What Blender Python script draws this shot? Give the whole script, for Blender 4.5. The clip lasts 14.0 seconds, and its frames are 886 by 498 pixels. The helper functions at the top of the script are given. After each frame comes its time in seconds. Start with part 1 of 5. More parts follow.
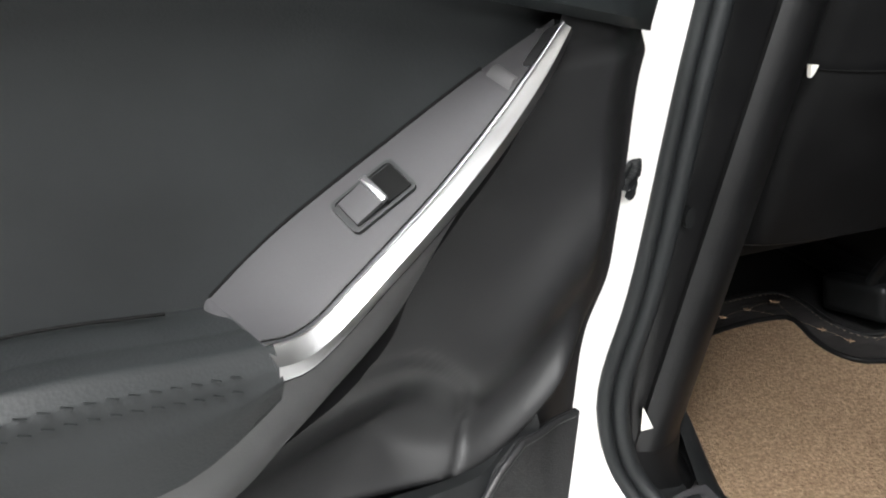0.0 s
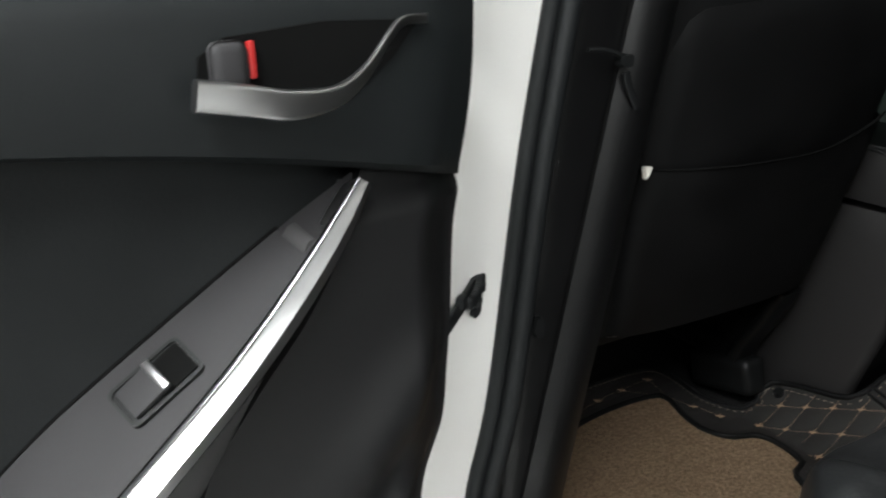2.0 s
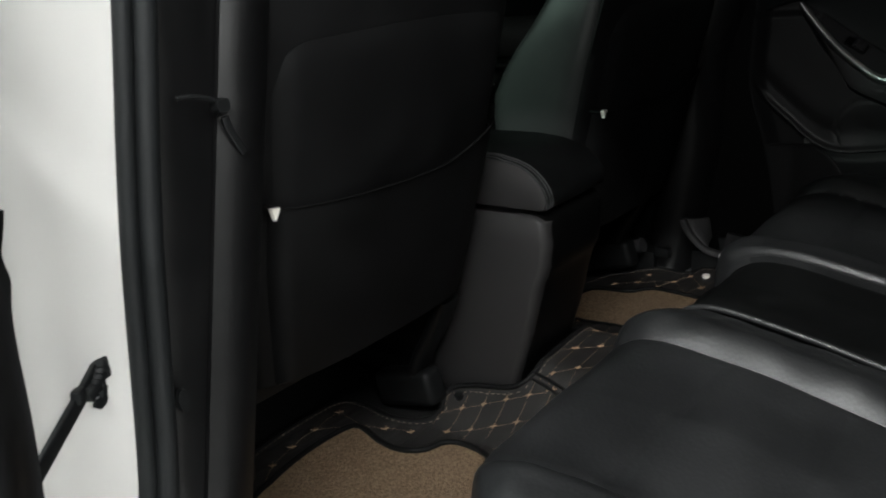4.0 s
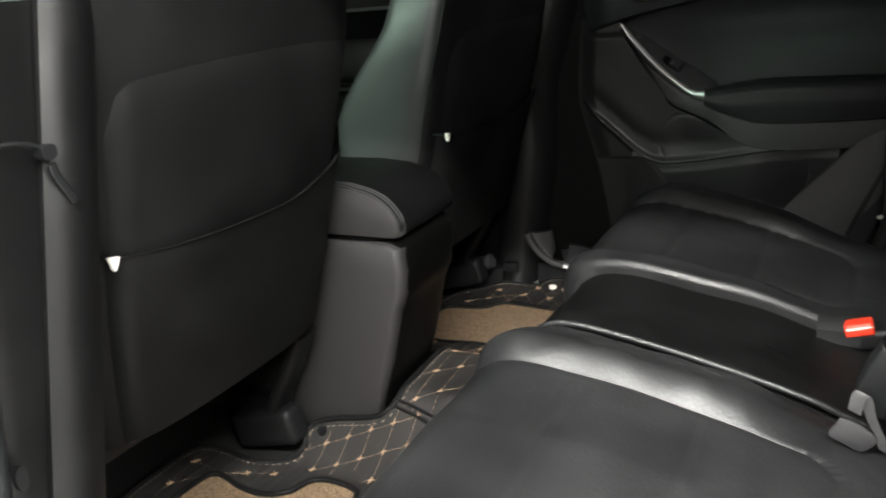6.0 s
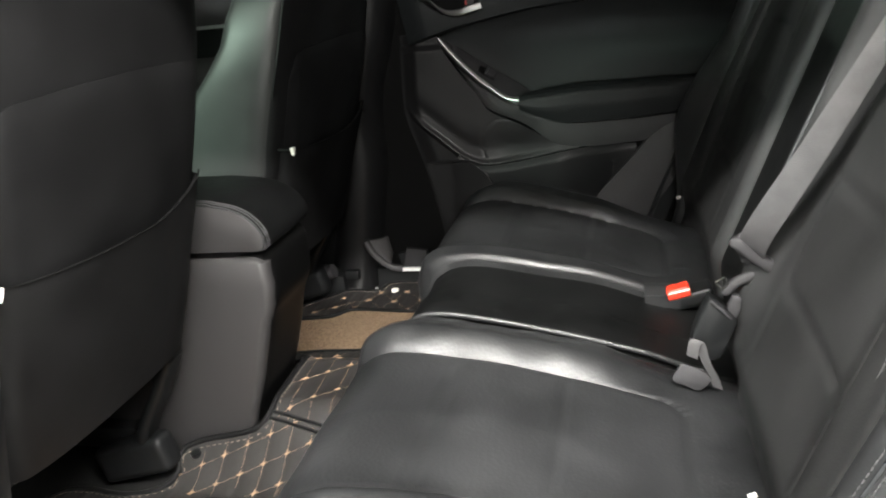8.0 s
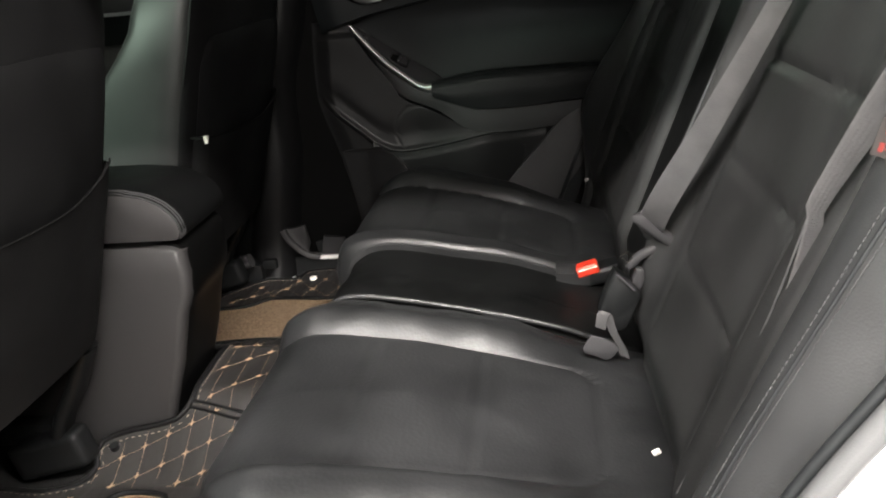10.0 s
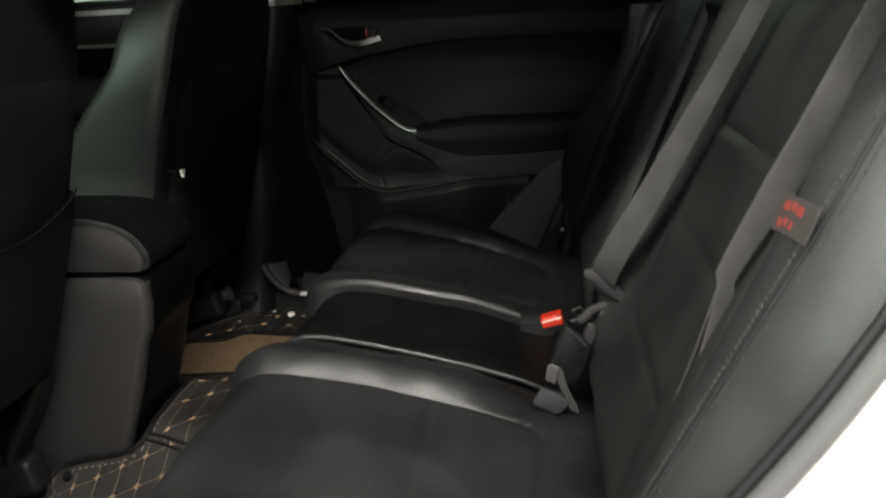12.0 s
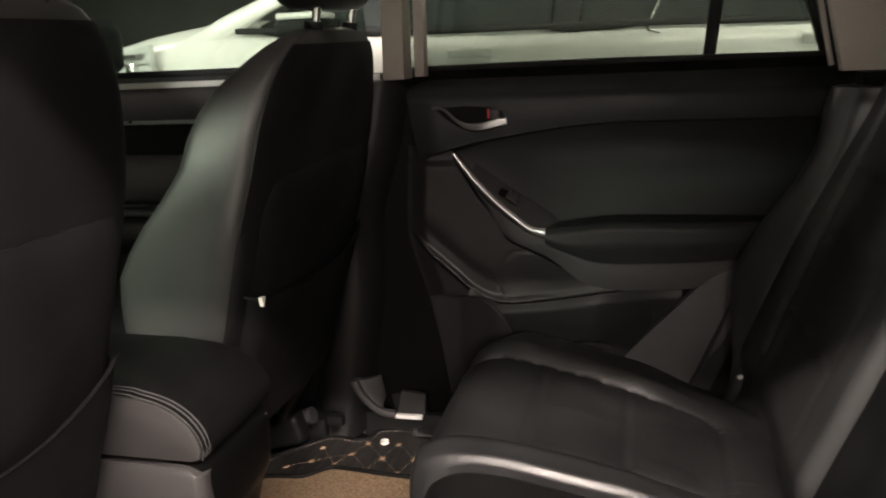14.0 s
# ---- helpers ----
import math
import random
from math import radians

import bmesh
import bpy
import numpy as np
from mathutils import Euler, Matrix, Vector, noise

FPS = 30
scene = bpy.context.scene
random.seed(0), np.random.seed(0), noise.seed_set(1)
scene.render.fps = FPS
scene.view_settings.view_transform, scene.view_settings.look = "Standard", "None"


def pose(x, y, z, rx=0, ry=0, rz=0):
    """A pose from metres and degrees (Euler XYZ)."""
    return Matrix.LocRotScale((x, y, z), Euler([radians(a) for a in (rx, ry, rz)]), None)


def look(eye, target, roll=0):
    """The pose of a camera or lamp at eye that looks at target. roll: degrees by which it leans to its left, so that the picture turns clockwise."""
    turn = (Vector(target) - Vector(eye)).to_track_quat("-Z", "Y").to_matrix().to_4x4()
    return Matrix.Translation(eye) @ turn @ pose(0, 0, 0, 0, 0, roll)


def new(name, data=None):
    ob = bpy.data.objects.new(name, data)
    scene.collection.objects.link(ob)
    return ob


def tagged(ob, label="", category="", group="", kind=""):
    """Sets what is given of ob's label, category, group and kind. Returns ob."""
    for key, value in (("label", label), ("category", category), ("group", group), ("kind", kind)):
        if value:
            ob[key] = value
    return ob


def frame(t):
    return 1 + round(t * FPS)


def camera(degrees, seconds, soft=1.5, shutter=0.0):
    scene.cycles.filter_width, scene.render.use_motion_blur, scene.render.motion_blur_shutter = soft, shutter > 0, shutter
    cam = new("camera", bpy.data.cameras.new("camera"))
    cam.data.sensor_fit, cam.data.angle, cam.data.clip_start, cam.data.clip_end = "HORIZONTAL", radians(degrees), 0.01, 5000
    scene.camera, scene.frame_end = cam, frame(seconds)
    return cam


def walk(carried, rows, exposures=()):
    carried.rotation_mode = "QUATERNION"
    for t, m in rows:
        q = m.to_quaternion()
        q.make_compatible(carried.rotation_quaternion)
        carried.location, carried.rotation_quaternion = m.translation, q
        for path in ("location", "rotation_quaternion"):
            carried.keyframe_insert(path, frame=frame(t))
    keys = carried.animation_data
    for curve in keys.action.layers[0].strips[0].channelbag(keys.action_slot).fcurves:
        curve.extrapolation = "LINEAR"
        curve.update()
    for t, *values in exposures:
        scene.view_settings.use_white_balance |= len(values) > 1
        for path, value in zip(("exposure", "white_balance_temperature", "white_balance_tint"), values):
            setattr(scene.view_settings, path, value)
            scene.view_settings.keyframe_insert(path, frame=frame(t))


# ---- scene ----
cam = camera(57.6, 14.0, 2.0, 0.4)
PATH = [
    (0, (-1.215, -0.671, 0.674), (-0.589, 1.051, -0.127), -1.3),
    (0.5, (-1.188, -0.668, 0.681), (-0.601, 1.074, -0.108), -2.1),
    (1, (-1.175, -0.666, 0.688), (-0.56, 1.074, -0.083), -2.5),
    (1.5, (-1.159, -0.652, 0.705), (-0.436, 1.069, -0.011), -2.2),
    (2, (-1.141, -0.65, 0.717), (-0.269, 1.022, 0.052), -2.2),
    (2.5, (-1.122, -0.652, 0.721), (-0.096, 0.95, 0.101), -3.1),
    (3, (-1.089, -0.655, 0.719), (0.12, 0.814, 0.102), -3.9),
    (3.5, (-1.069, -0.665, 0.716), (0.285, 0.663, 0.081), -5.0),
    (6, (-1.052, -0.646, 0.731), (0.607, 0.272, 0.094), -5.6),
    (6.5, (-1.055, -0.601, 0.719), (0.673, 0.157, 0.056), -6.5),
    (7, (-1.113, -0.613, 0.738), (0.632, 0.11, 0.081), -6.7),
    (7.5, (-1.143, -0.627, 0.741), (0.656, -0.029, 0.104), -6.3),
    (8, (-1.146, -0.589, 0.742), (0.688, -0.123, 0.095), -6.2),
    (8.5, (-1.145, -0.587, 0.742), (0.701, -0.219, 0.067), -6.0),
    (11, (-1.192, -0.615, 0.738), (0.677, -0.38, 0.066), -4.9),
    (11.5, (-1.188, -0.637, 0.736), (0.692, -0.406, 0.093), -4.0),
    (12, (-1.167, -0.663, 0.747), (0.721, -0.38, 0.149), -3.0),
    (12.5, (-1.028, -0.608, 0.789), (0.881, -0.29, 0.286), -3.0),
    (13, (-0.941, -0.54, 0.815), (0.969, -0.22, 0.317), -2.6),
    (13.5, (-0.873, -0.514, 0.82), (1.029, -0.165, 0.312), -2.1),
    (14, (-0.817, -0.52, 0.815), (1.058, -0.04, 0.312), -2.8),
]
EXPOSURES = [(0.0, 0.46, 6250, 8), (0.5, -0.15, 6200, 7), (1.0, -0.55, 6200, 7), (2.0, -0.63, 6200, 5), (3.7, -0.6, 6200, 5), (5.8, 1.0, 6500, 6), (6.5, 1.48, 6500, 6), (8.7, 1.62, 6600, 9), (10.8, 0.74, 6750, 11),
             (11.5, 0.42, 6700, 10), (12.0, 0.1, 6800, 7), (12.4, 0.62, 7200, 1), (13.0, 1.32, 7300, 6), (14.0, 1.27, 7500, 19)]
walk(cam, [(t, look(eye, target, roll)) for t, eye, target, roll in PATH], EXPOSURES)

# ---- light: a parking hall at night, lit by ceiling tubes ----
world = bpy.data.worlds.new("hall_air")
scene.world = world
world.use_nodes = True
world.node_tree.nodes["Background"].inputs[0].default_value = (0.75, 0.85, 0.9, 1)
world.node_tree.nodes["Background"].inputs[1].default_value = 0.04


def tube_lamp(name, x, y, z, length, width, power, colour, turn=0):
    data = bpy.data.lights.new(name, "AREA")
    data.shape, data.size, data.size_y, data.energy, data.color = "RECTANGLE", length, width, power, colour
    ob = new(name, data)
    ob.matrix_world = pose(x, y, z, 0, 0, turn)
    return ob


COOL, WARM = (0.92, 1.0, 0.97), (1.0, 0.97, 0.94)
LAMPS = [(-1.85, -1.25, 175, 90, WARM), (-1.85, 0.28, 105, 90, WARM), (-4.3, -1.5, 215, 90, WARM), (-1.95, -3.6, 255, 90, WARM), (-3.5, 2.5, 800, 90, COOL),
         (1.45, 2.6, 19, 90, COOL), (1.35, -2.4, 12, 90, COOL), (4.6, 0.6, 26, 90, COOL)]
for lx, ly, power, turn, colour in LAMPS:
    tube_lamp("tube_light", lx, ly, 2.02, 1.5, 0.12, power, colour, turn)


# ---- materials ----
def material(name, colour, rough=0.5, metal=0.0, coat=0.0, spec=0.5):
    m = bpy.data.materials.new(name)
    m.use_nodes = True
    p = m.node_tree.nodes["Principled BSDF"]
    p.inputs["Base Color"].default_value = (*colour, 1)
    p.inputs["Roughness"].default_value = rough
    p.inputs["Metallic"].default_value = metal
    p.inputs["Coat Weight"].default_value = coat
    p.inputs["Specular IOR Level"].default_value = spec
    return m


def texture(m, scale, detail=3.0, voronoi=False, stretch=(1, 1, 1)):
    n = m.node_tree.nodes
    c, mp = n.new("ShaderNodeTexCoord"), n.new("ShaderNodeMapping")
    mp.inputs["Scale"].default_value = stretch
    t = n.new("ShaderNodeTexVoronoi" if voronoi else "ShaderNodeTexNoise")
    t.inputs["Scale"].default_value = scale
    if not voronoi:
        t.inputs["Detail"].default_value = detail
    m.node_tree.links.new(c.outputs["Object"], mp.inputs["Vector"])
    m.node_tree.links.new(mp.outputs["Vector"], t.inputs["Vector"])
    return t.outputs["Distance" if voronoi else "Fac"]


def vary(m, socket, fac, low, high, lo=0.3, hi=0.7):
    """Drives one socket of the surface by a texture between two values."""
    n, l = m.node_tree.nodes, m.node_tree.links
    p = n["Principled BSDF"]
    if isinstance(low, tuple):
        r = n.new("ShaderNodeValToRGB")
        r.color_ramp.elements[0].position, r.color_ramp.elements[1].position = lo, hi
        r.color_ramp.elements[0].color, r.color_ramp.elements[1].color = (*low, 1), (*high, 1)
        l.new(fac, r.inputs["Fac"])
        l.new(r.outputs["Color"], p.inputs[socket])
    else:
        r = n.new("ShaderNodeMapRange")
        r.inputs["From Min"].default_value, r.inputs["From Max"].default_value = lo, hi
        r.inputs["To Min"].default_value, r.inputs["To Max"].default_value = low, high
        l.new(fac, r.inputs["Value"])
        l.new(r.outputs["Result"], p.inputs[socket])


def relief(m, *layers):
    """layers: (texture socket, depth in metres, strength)."""
    n, l = m.node_tree.nodes, m.node_tree.links
    last = None
    for fac, depth, strength in layers:
        b = n.new("ShaderNodeBump")
        b.inputs["Distance"].default_value, b.inputs["Strength"].default_value = depth, strength
        l.new(fac, b.inputs["Height"])
        if last:
            l.new(last, b.inputs["Normal"])
        last = b.outputs["Normal"]
    l.new(last, n["Principled BSDF"].inputs["Normal"])


def leather(name, colour, rough, spec=0.35):
    m = material(name, colour, rough, spec=spec)
    blotch = texture(m, 9, 4)
    vary(m, "Roughness", blotch, rough - 0.07, rough + 0.1)
    vary(m, "Base Color", blotch, tuple(c * 0.75 for c in colour), tuple(c * 1.3 for c in colour))
    relief(m, (texture(m, 520, voronoi=True), 0.0004, 0.22), (texture(m, 16, 3), 0.004, 0.07))
    return m


def plastic(name, colour, rough, spec=0.35):
    m = material(name, colour, rough, spec=spec)
    vary(m, "Roughness", texture(m, 12, 4), rough - 0.05, rough + 0.1)
    relief(m, (texture(m, 900, 2), 0.0003, 0.3))
    return m


LEATHER = leather("black_leather", (0.012, 0.0123, 0.0128), 0.36, 0.45)
BACKREST = leather("dull_black_leather", (0.0175, 0.0176, 0.0178), 0.50, 0.26)
PERFORATED = leather("perforated_black_leather", (0.0105, 0.0108, 0.0113), 0.42, 0.42)
relief(PERFORATED, (texture(PERFORATED, 210, voronoi=True), 0.0007, 0.26), (texture(PERFORATED, 16, 3), 0.004, 0.08))
BOLSTER = leather("grained_bolster_leather", (0.0185, 0.0190, 0.0197), 0.40, 0.50)
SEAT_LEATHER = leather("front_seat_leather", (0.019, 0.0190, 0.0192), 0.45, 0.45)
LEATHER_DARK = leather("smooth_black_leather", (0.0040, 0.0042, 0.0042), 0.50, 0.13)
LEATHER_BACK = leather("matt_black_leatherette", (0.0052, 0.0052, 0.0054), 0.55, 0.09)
# near black, which holds the shade on top of the lid
LID = leather("shaded_lid_leather", (0.0028, 0.0029, 0.0030), 0.50, 0.08)
LEATHER_DOOR = leather("charcoal_leatherette", (0.0100, 0.0110, 0.0114), 0.60, 0.14)
ARMREST = leather("smooth_charcoal_leatherette", (0.0085, 0.0094, 0.0098), 0.52, 0.18)
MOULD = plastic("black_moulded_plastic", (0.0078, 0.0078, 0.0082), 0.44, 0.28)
GRIP_BASE = plastic("dark_charcoal_plastic", (0.050, 0.0495, 0.0505), 0.52, 0.22)
PANEL = plastic("grey_plastic_panel", (0.05, 0.0485, 0.05), 0.6, 0.25)
SOFT = plastic("black_soft_panel", (0.0078, 0.0091, 0.0097), 0.48, 0.2)
PLASTIC = plastic("black_hard_plastic", (0.0062, 0.0066, 0.0069), 0.42, 0.22)
PLASTIC_GREY = plastic("charcoal_plastic", (0.029, 0.0282, 0.0298), 0.58, 0.16)
CONSOLE = plastic("console_plastic", (0.0205, 0.0196, 0.0199), 0.40, 0.34)
REAR_SHADE = material("shaded_rear_plastic", (0.0014, 0.0014, 0.0014), 0.42, spec=0.16)
# flat black put in for the shade of hollows and gaps
CAVITY = material("recess_shade", (0.004, 0.004, 0.004), 0.8, spec=0.05)
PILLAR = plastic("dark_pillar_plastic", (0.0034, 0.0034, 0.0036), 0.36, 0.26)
RUBBER = plastic("black_rubber", (0.0092, 0.0102, 0.011), 0.55, 0.24)
# seal rubber greyed to hold the glare on the rear doorway edge
SEAL_GREY = plastic("lit_seal_rubber", (0.085, 0.086, 0.088), 0.7, 0.2)
SILVER = material("satin_silver", (0.37, 0.37, 0.375), 0.34, 1.0)
vary(SILVER, "Roughness", texture(SILVER, 30, 3), 0.28, 0.34)
STEEL = material("worn_steel", (0.5, 0.5, 0.5), 0.35, 1.0)
vary(STEEL, "Roughness", texture(STEEL, 60, 3), 0.25, 0.5)
CHROME = material("polished_post_steel", (0.85, 0.84, 0.82), 0.15, 1.0)
PAINT = material("white_car_paint", (0.80, 0.79, 0.77), 0.28, 0.0, 0.6)
vary(PAINT, "Base Color", texture(PAINT, 5, 5), (0.73, 0.72, 0.705), (0.80, 0.79, 0.775))
BEIGE = plastic("beige_pillar_trim", (0.44, 0.40, 0.36), 0.6)
WHITE = material("white_label", (0.75, 0.72, 0.66), 0.6)
AGED_WHITE = material("aged_white_plastic", (0.36, 0.35, 0.33), 0.5)
RED = material("red_plastic", (0.55, 0.035, 0.016), 0.35)
LOCK_RED = material("dark_red_plastic", (0.30, 0.015, 0.014), 0.4)
STITCH = material("tan_thread", (0.26, 0.17, 0.103), 0.8)
THREAD = material("grey_thread", (0.021, 0.021, 0.022), 0.8)
TAN_DIM = material("faded_tan_thread", (0.26, 0.21, 0.16), 0.85)

WEB = material("grey_belt_webbing", (0.11, 0.105, 0.105), 0.62)
relief(WEB, (texture(WEB, 260, 1, stretch=(1, 1, 3)), 0.0008, 0.5))
vary(WEB, "Base Color", texture(WEB, 40, 4), (0.033, 0.032, 0.033), (0.052, 0.050, 0.051))

CARPET = material("tan_coil_carpet", (0.30, 0.21, 0.13), 0.95, spec=0.1)
vary(CARPET, "Base Color", texture(CARPET, 210, 8), (0.100, 0.067, 0.042), (0.205, 0.144, 0.093), 0.33, 0.68)
relief(CARPET, (texture(CARPET, 300, 4), 0.004, 0.9), (texture(CARPET, 14, 3), 0.01, 0.3))
FLOOR_PILE = material("black_floor_pile", (0.012, 0.012, 0.012), 0.95, spec=0.1)
relief(FLOOR_PILE, (texture(FLOOR_PILE, 400, 3), 0.003, 0.7))

MESH_CLOTH = material("speaker_mesh", (0.009, 0.009, 0.0095), 0.6, spec=0.2)
relief(MESH_CLOTH, (texture(MESH_CLOTH, 950, voronoi=True), 0.0006, 0.7))

GLASS = bpy.data.materials.new("green_tinted_glass")
GLASS.use_nodes = True
gn, gl = GLASS.node_tree.nodes, GLASS.node_tree.links
gn.remove(gn["Principled BSDF"])
see, shine, edge_on, blend = gn.new("ShaderNodeBsdfTransparent"), gn.new("ShaderNodeBsdfGlossy"), gn.new("ShaderNodeFresnel"), gn.new("ShaderNodeMixShader")
see.inputs["Color"].default_value = (0.61, 0.68, 0.63, 1)
shine.inputs["Roughness"].default_value = 0.02
edge_on.inputs["IOR"].default_value = 1.5
gl.new(edge_on.outputs[0], blend.inputs[0])
gl.new(see.outputs[0], blend.inputs[1])
gl.new(shine.outputs[0], blend.inputs[2])
gl.new(blend.outputs[0], gn["Material Output"].inputs["Surface"])
LAMP_GLASS = material("clear_lamp_glass", (0.55, 0.56, 0.55), 0.12)
DARK_GLASS = material("dark_car_glass", (0.02, 0.025, 0.025), 0.04)
CONCRETE = material("grey_concrete", (0.32, 0.31, 0.29), 0.85)
vary(CONCRETE, "Base Color", texture(CONCRETE, 1.6, 6), (0.22, 0.215, 0.20), (0.40, 0.39, 0.37))
relief(CONCRETE, (texture(CONCRETE, 30, 5), 0.004, 0.4))
WALL_PAINT = material("painted_hall_wall", (0.45, 0.43, 0.40), 0.7)
vary(WALL_PAINT, "Base Color", texture(WALL_PAINT, 1.1, 6), (0.15, 0.155, 0.145), (0.22, 0.22, 0.21))
HALL_FLOOR = material("sealed_hall_floor", (0.16, 0.17, 0.165), 0.35)
vary(HALL_FLOOR, "Base Color", texture(HALL_FLOOR, 2.2, 6), (0.24, 0.24, 0.235), (0.34, 0.34, 0.33))
GLOW = bpy.data.materials.new("lit_tube")
GLOW.use_nodes = True
GLOW.node_tree.nodes["Principled BSDF"].inputs["Emission Color"].default_value = (1, 1, 0.97, 1)
GLOW.node_tree.nodes["Principled BSDF"].inputs["Emission Strength"].default_value = 12.0


# ---- mesh helpers ----
def thing(name, label, category, group="", kind="", at=None):
    ob = new(name)
    ob.empty_display_size = 0.05
    if at:
        ob.matrix_world = at
    return tagged(ob, label, category, group, kind)


def part(name, bm, mat, parent=None, label="", smooth=True, angle=50):
    bmesh.ops.recalc_face_normals(bm, faces=bm.faces)
    me = bpy.data.meshes.new(name)
    for f in bm.faces:
        f.smooth = smooth
    if smooth:
        for e in bm.edges:
            if len(e.link_faces) == 2 and e.calc_face_angle(0) > radians(angle):
                e.smooth = False
    bm.to_mesh(me)
    bm.free()
    me.materials.append(mat)
    ob = new(name, me)
    ob.parent = parent
    if label:
        ob["label"] = label
    return ob


def lerp(a, b, t):
    return a + (b - a) * t


def curve1(pairs):
    """A smooth function through (x, value) pairs."""
    xs, ys = [p[0] for p in pairs], [p[1] for p in pairs]

    def f(x):
        if x <= xs[0]:
            return ys[0]
        for i in range(len(xs) - 1):
            if x <= xs[i + 1]:
                h = xs[i + 1] - xs[i]
                t = (x - xs[i]) / h
                s0 = (ys[i + 1] - ys[max(i - 1, 0)]) / (xs[i + 1] - xs[max(i - 1, 0)])
                s1 = (ys[min(i + 2, len(xs) - 1)] - ys[i]) / (xs[min(i + 2, len(xs) - 1)] - xs[i])
                return ((2 * t ** 3 - 3 * t * t + 1) * ys[i] + (t ** 3 - 2 * t * t + t) * h * s0
                        + (3 * t * t - 2 * t ** 3) * ys[i + 1] + (t ** 3 - t * t) * h * s1)
        return ys[-1]
    return f


def step(a, b, x):
    t = min(max((x - a) / (b - a), 0), 1)
    return t * t * (3 - 2 * t)


def bump(x, centre, width):
    return math.exp(-((x - centre) / width) ** 2)


def spline(points, n):
    """n points along a smooth curve through the given ones."""
    ks = list(range(len(points)))
    fs = [curve1([(k, p[a]) for k, p in zip(ks, points)]) for a in range(3)]
    fine = [Vector([f(ks[-1] * i / 399) for f in fs]) for i in range(400)]
    run = [0.0]
    for a, b in zip(fine, fine[1:]):
        run.append(run[-1] + (b - a).length)
    out, k = [], 0
    for i in range(n):
        d = run[-1] * i / (n - 1)
        while k < 398 and run[k + 1] < d:
            k += 1
        out.append(fine[k].lerp(fine[k + 1], min(1, (d - run[k]) / max(run[k + 1] - run[k], 1e-9))))
    return out


def bezier(a, b, c, d, n):
    a, b, c, d = Vector(a), Vector(b), Vector(c), Vector(d)
    return [a * (1 - t) ** 3 + b * 3 * t * (1 - t) ** 2 + c * 3 * t * t * (1 - t) + d * t ** 3 for t in (i / (n - 1) for i in range(n))]


def slab(P, nu, nv, off, bm=None):
    """A closed sheet: P(u, v) for u, v in 0..1, and its back, moved by off (a vector or a function)."""
    bm = bm or bmesh.new()
    front = [[bm.verts.new(P(i / nu, j / nv)) for j in range(nv + 1)] for i in range(nu + 1)]
    o = off if callable(off) else (lambda u, v: Vector(off))
    back = [[bm.verts.new(front[i][j].co + o(i / nu, j / nv)) for j in range(nv + 1)] for i in range(nu + 1)]
    for i in range(nu):
        for j in range(nv):
            bm.faces.new((front[i][j], front[i + 1][j], front[i + 1][j + 1], front[i][j + 1]))
            bm.faces.new((back[i][j], back[i][j + 1], back[i + 1][j + 1], back[i + 1][j]))
    for i in range(nu):
        bm.faces.new((front[i][0], back[i][0], back[i + 1][0], front[i + 1][0]))
        bm.faces.new((front[i][nv], front[i + 1][nv], back[i + 1][nv], back[i][nv]))
    for j in range(nv):
        bm.faces.new((front[0][j], front[0][j + 1], back[0][j + 1], back[0][j]))
        bm.faces.new((front[nu][j], back[nu][j], back[nu][j + 1], front[nu][j + 1]))
    return bm


def loft(rings, bm=None):
    bm = bm or bmesh.new()
    vs = [[bm.verts.new(p) for p in r] for r in rings]
    k = len(rings[0])
    for a, b in zip(vs, vs[1:]):
        for i in range(k):
            bm.faces.new((a[i], a[(i + 1) % k], b[(i + 1) % k], b[i]))
    bm.faces.new(vs[0])
    bm.faces.new(vs[-1][::-1])
    return bm


def sweep(points, profile, up=(0, 0, 1), scales=None, bm=None):
    """A closed profile of (side, up) pairs carried along points."""
    rings, up = [], Vector(up)
    for i, p in enumerate(points):
        d = (points[min(i + 1, len(points) - 1)] - points[max(i - 1, 0)]).normalized()
        s = d.cross(up).normalized()
        u = s.cross(d).normalized()
        k = scales[i] if scales else 1
        rings.append([p + s * a * k + u * b * k for a, b in profile])
    return loft(rings, bm)


def disc(r, n=10, rx=None):
    return [(r * math.cos(2 * math.pi * i / n), (rx or r) * math.sin(2 * math.pi * i / n)) for i in range(n)]


def oblong(w, h, r, n=3):
    """A rounded rectangle as a profile."""
    out = []
    for cx, cy, a0 in ((w / 2 - r, h / 2 - r, 0), (r - w / 2, h / 2 - r, 90), (r - w / 2, r - h / 2, 180), (w / 2 - r, r - h / 2, 270)):
        for i in range(n + 1):
            a = radians(a0 + 90 * i / n)
            out.append((cx + r * math.cos(a), cy + r * math.sin(a)))
    return out


def block(centre, size, r=0.004, m=None, seg=2, bm=None):
    """A bevelled box."""
    b = bmesh.new()
    bmesh.ops.create_cube(b, size=1, matrix=Matrix.Diagonal((*size, 1)))
    if r:
        bmesh.ops.bevel(b, geom=b.edges[:], offset=r, segments=seg, profile=0.6, affect="EDGES")
    bmesh.ops.transform(b, matrix=Matrix.Translation(centre) @ (m or Matrix()), verts=b.verts)
    if bm is None:
        return b
    me = bpy.data.meshes.new("tmp")
    b.to_mesh(me)
    b.free()
    bm.from_mesh(me)
    bpy.data.meshes.remove(me)
    return bm


CX = -0.033   # the car's middle
G = -0.42     # the hall's floor

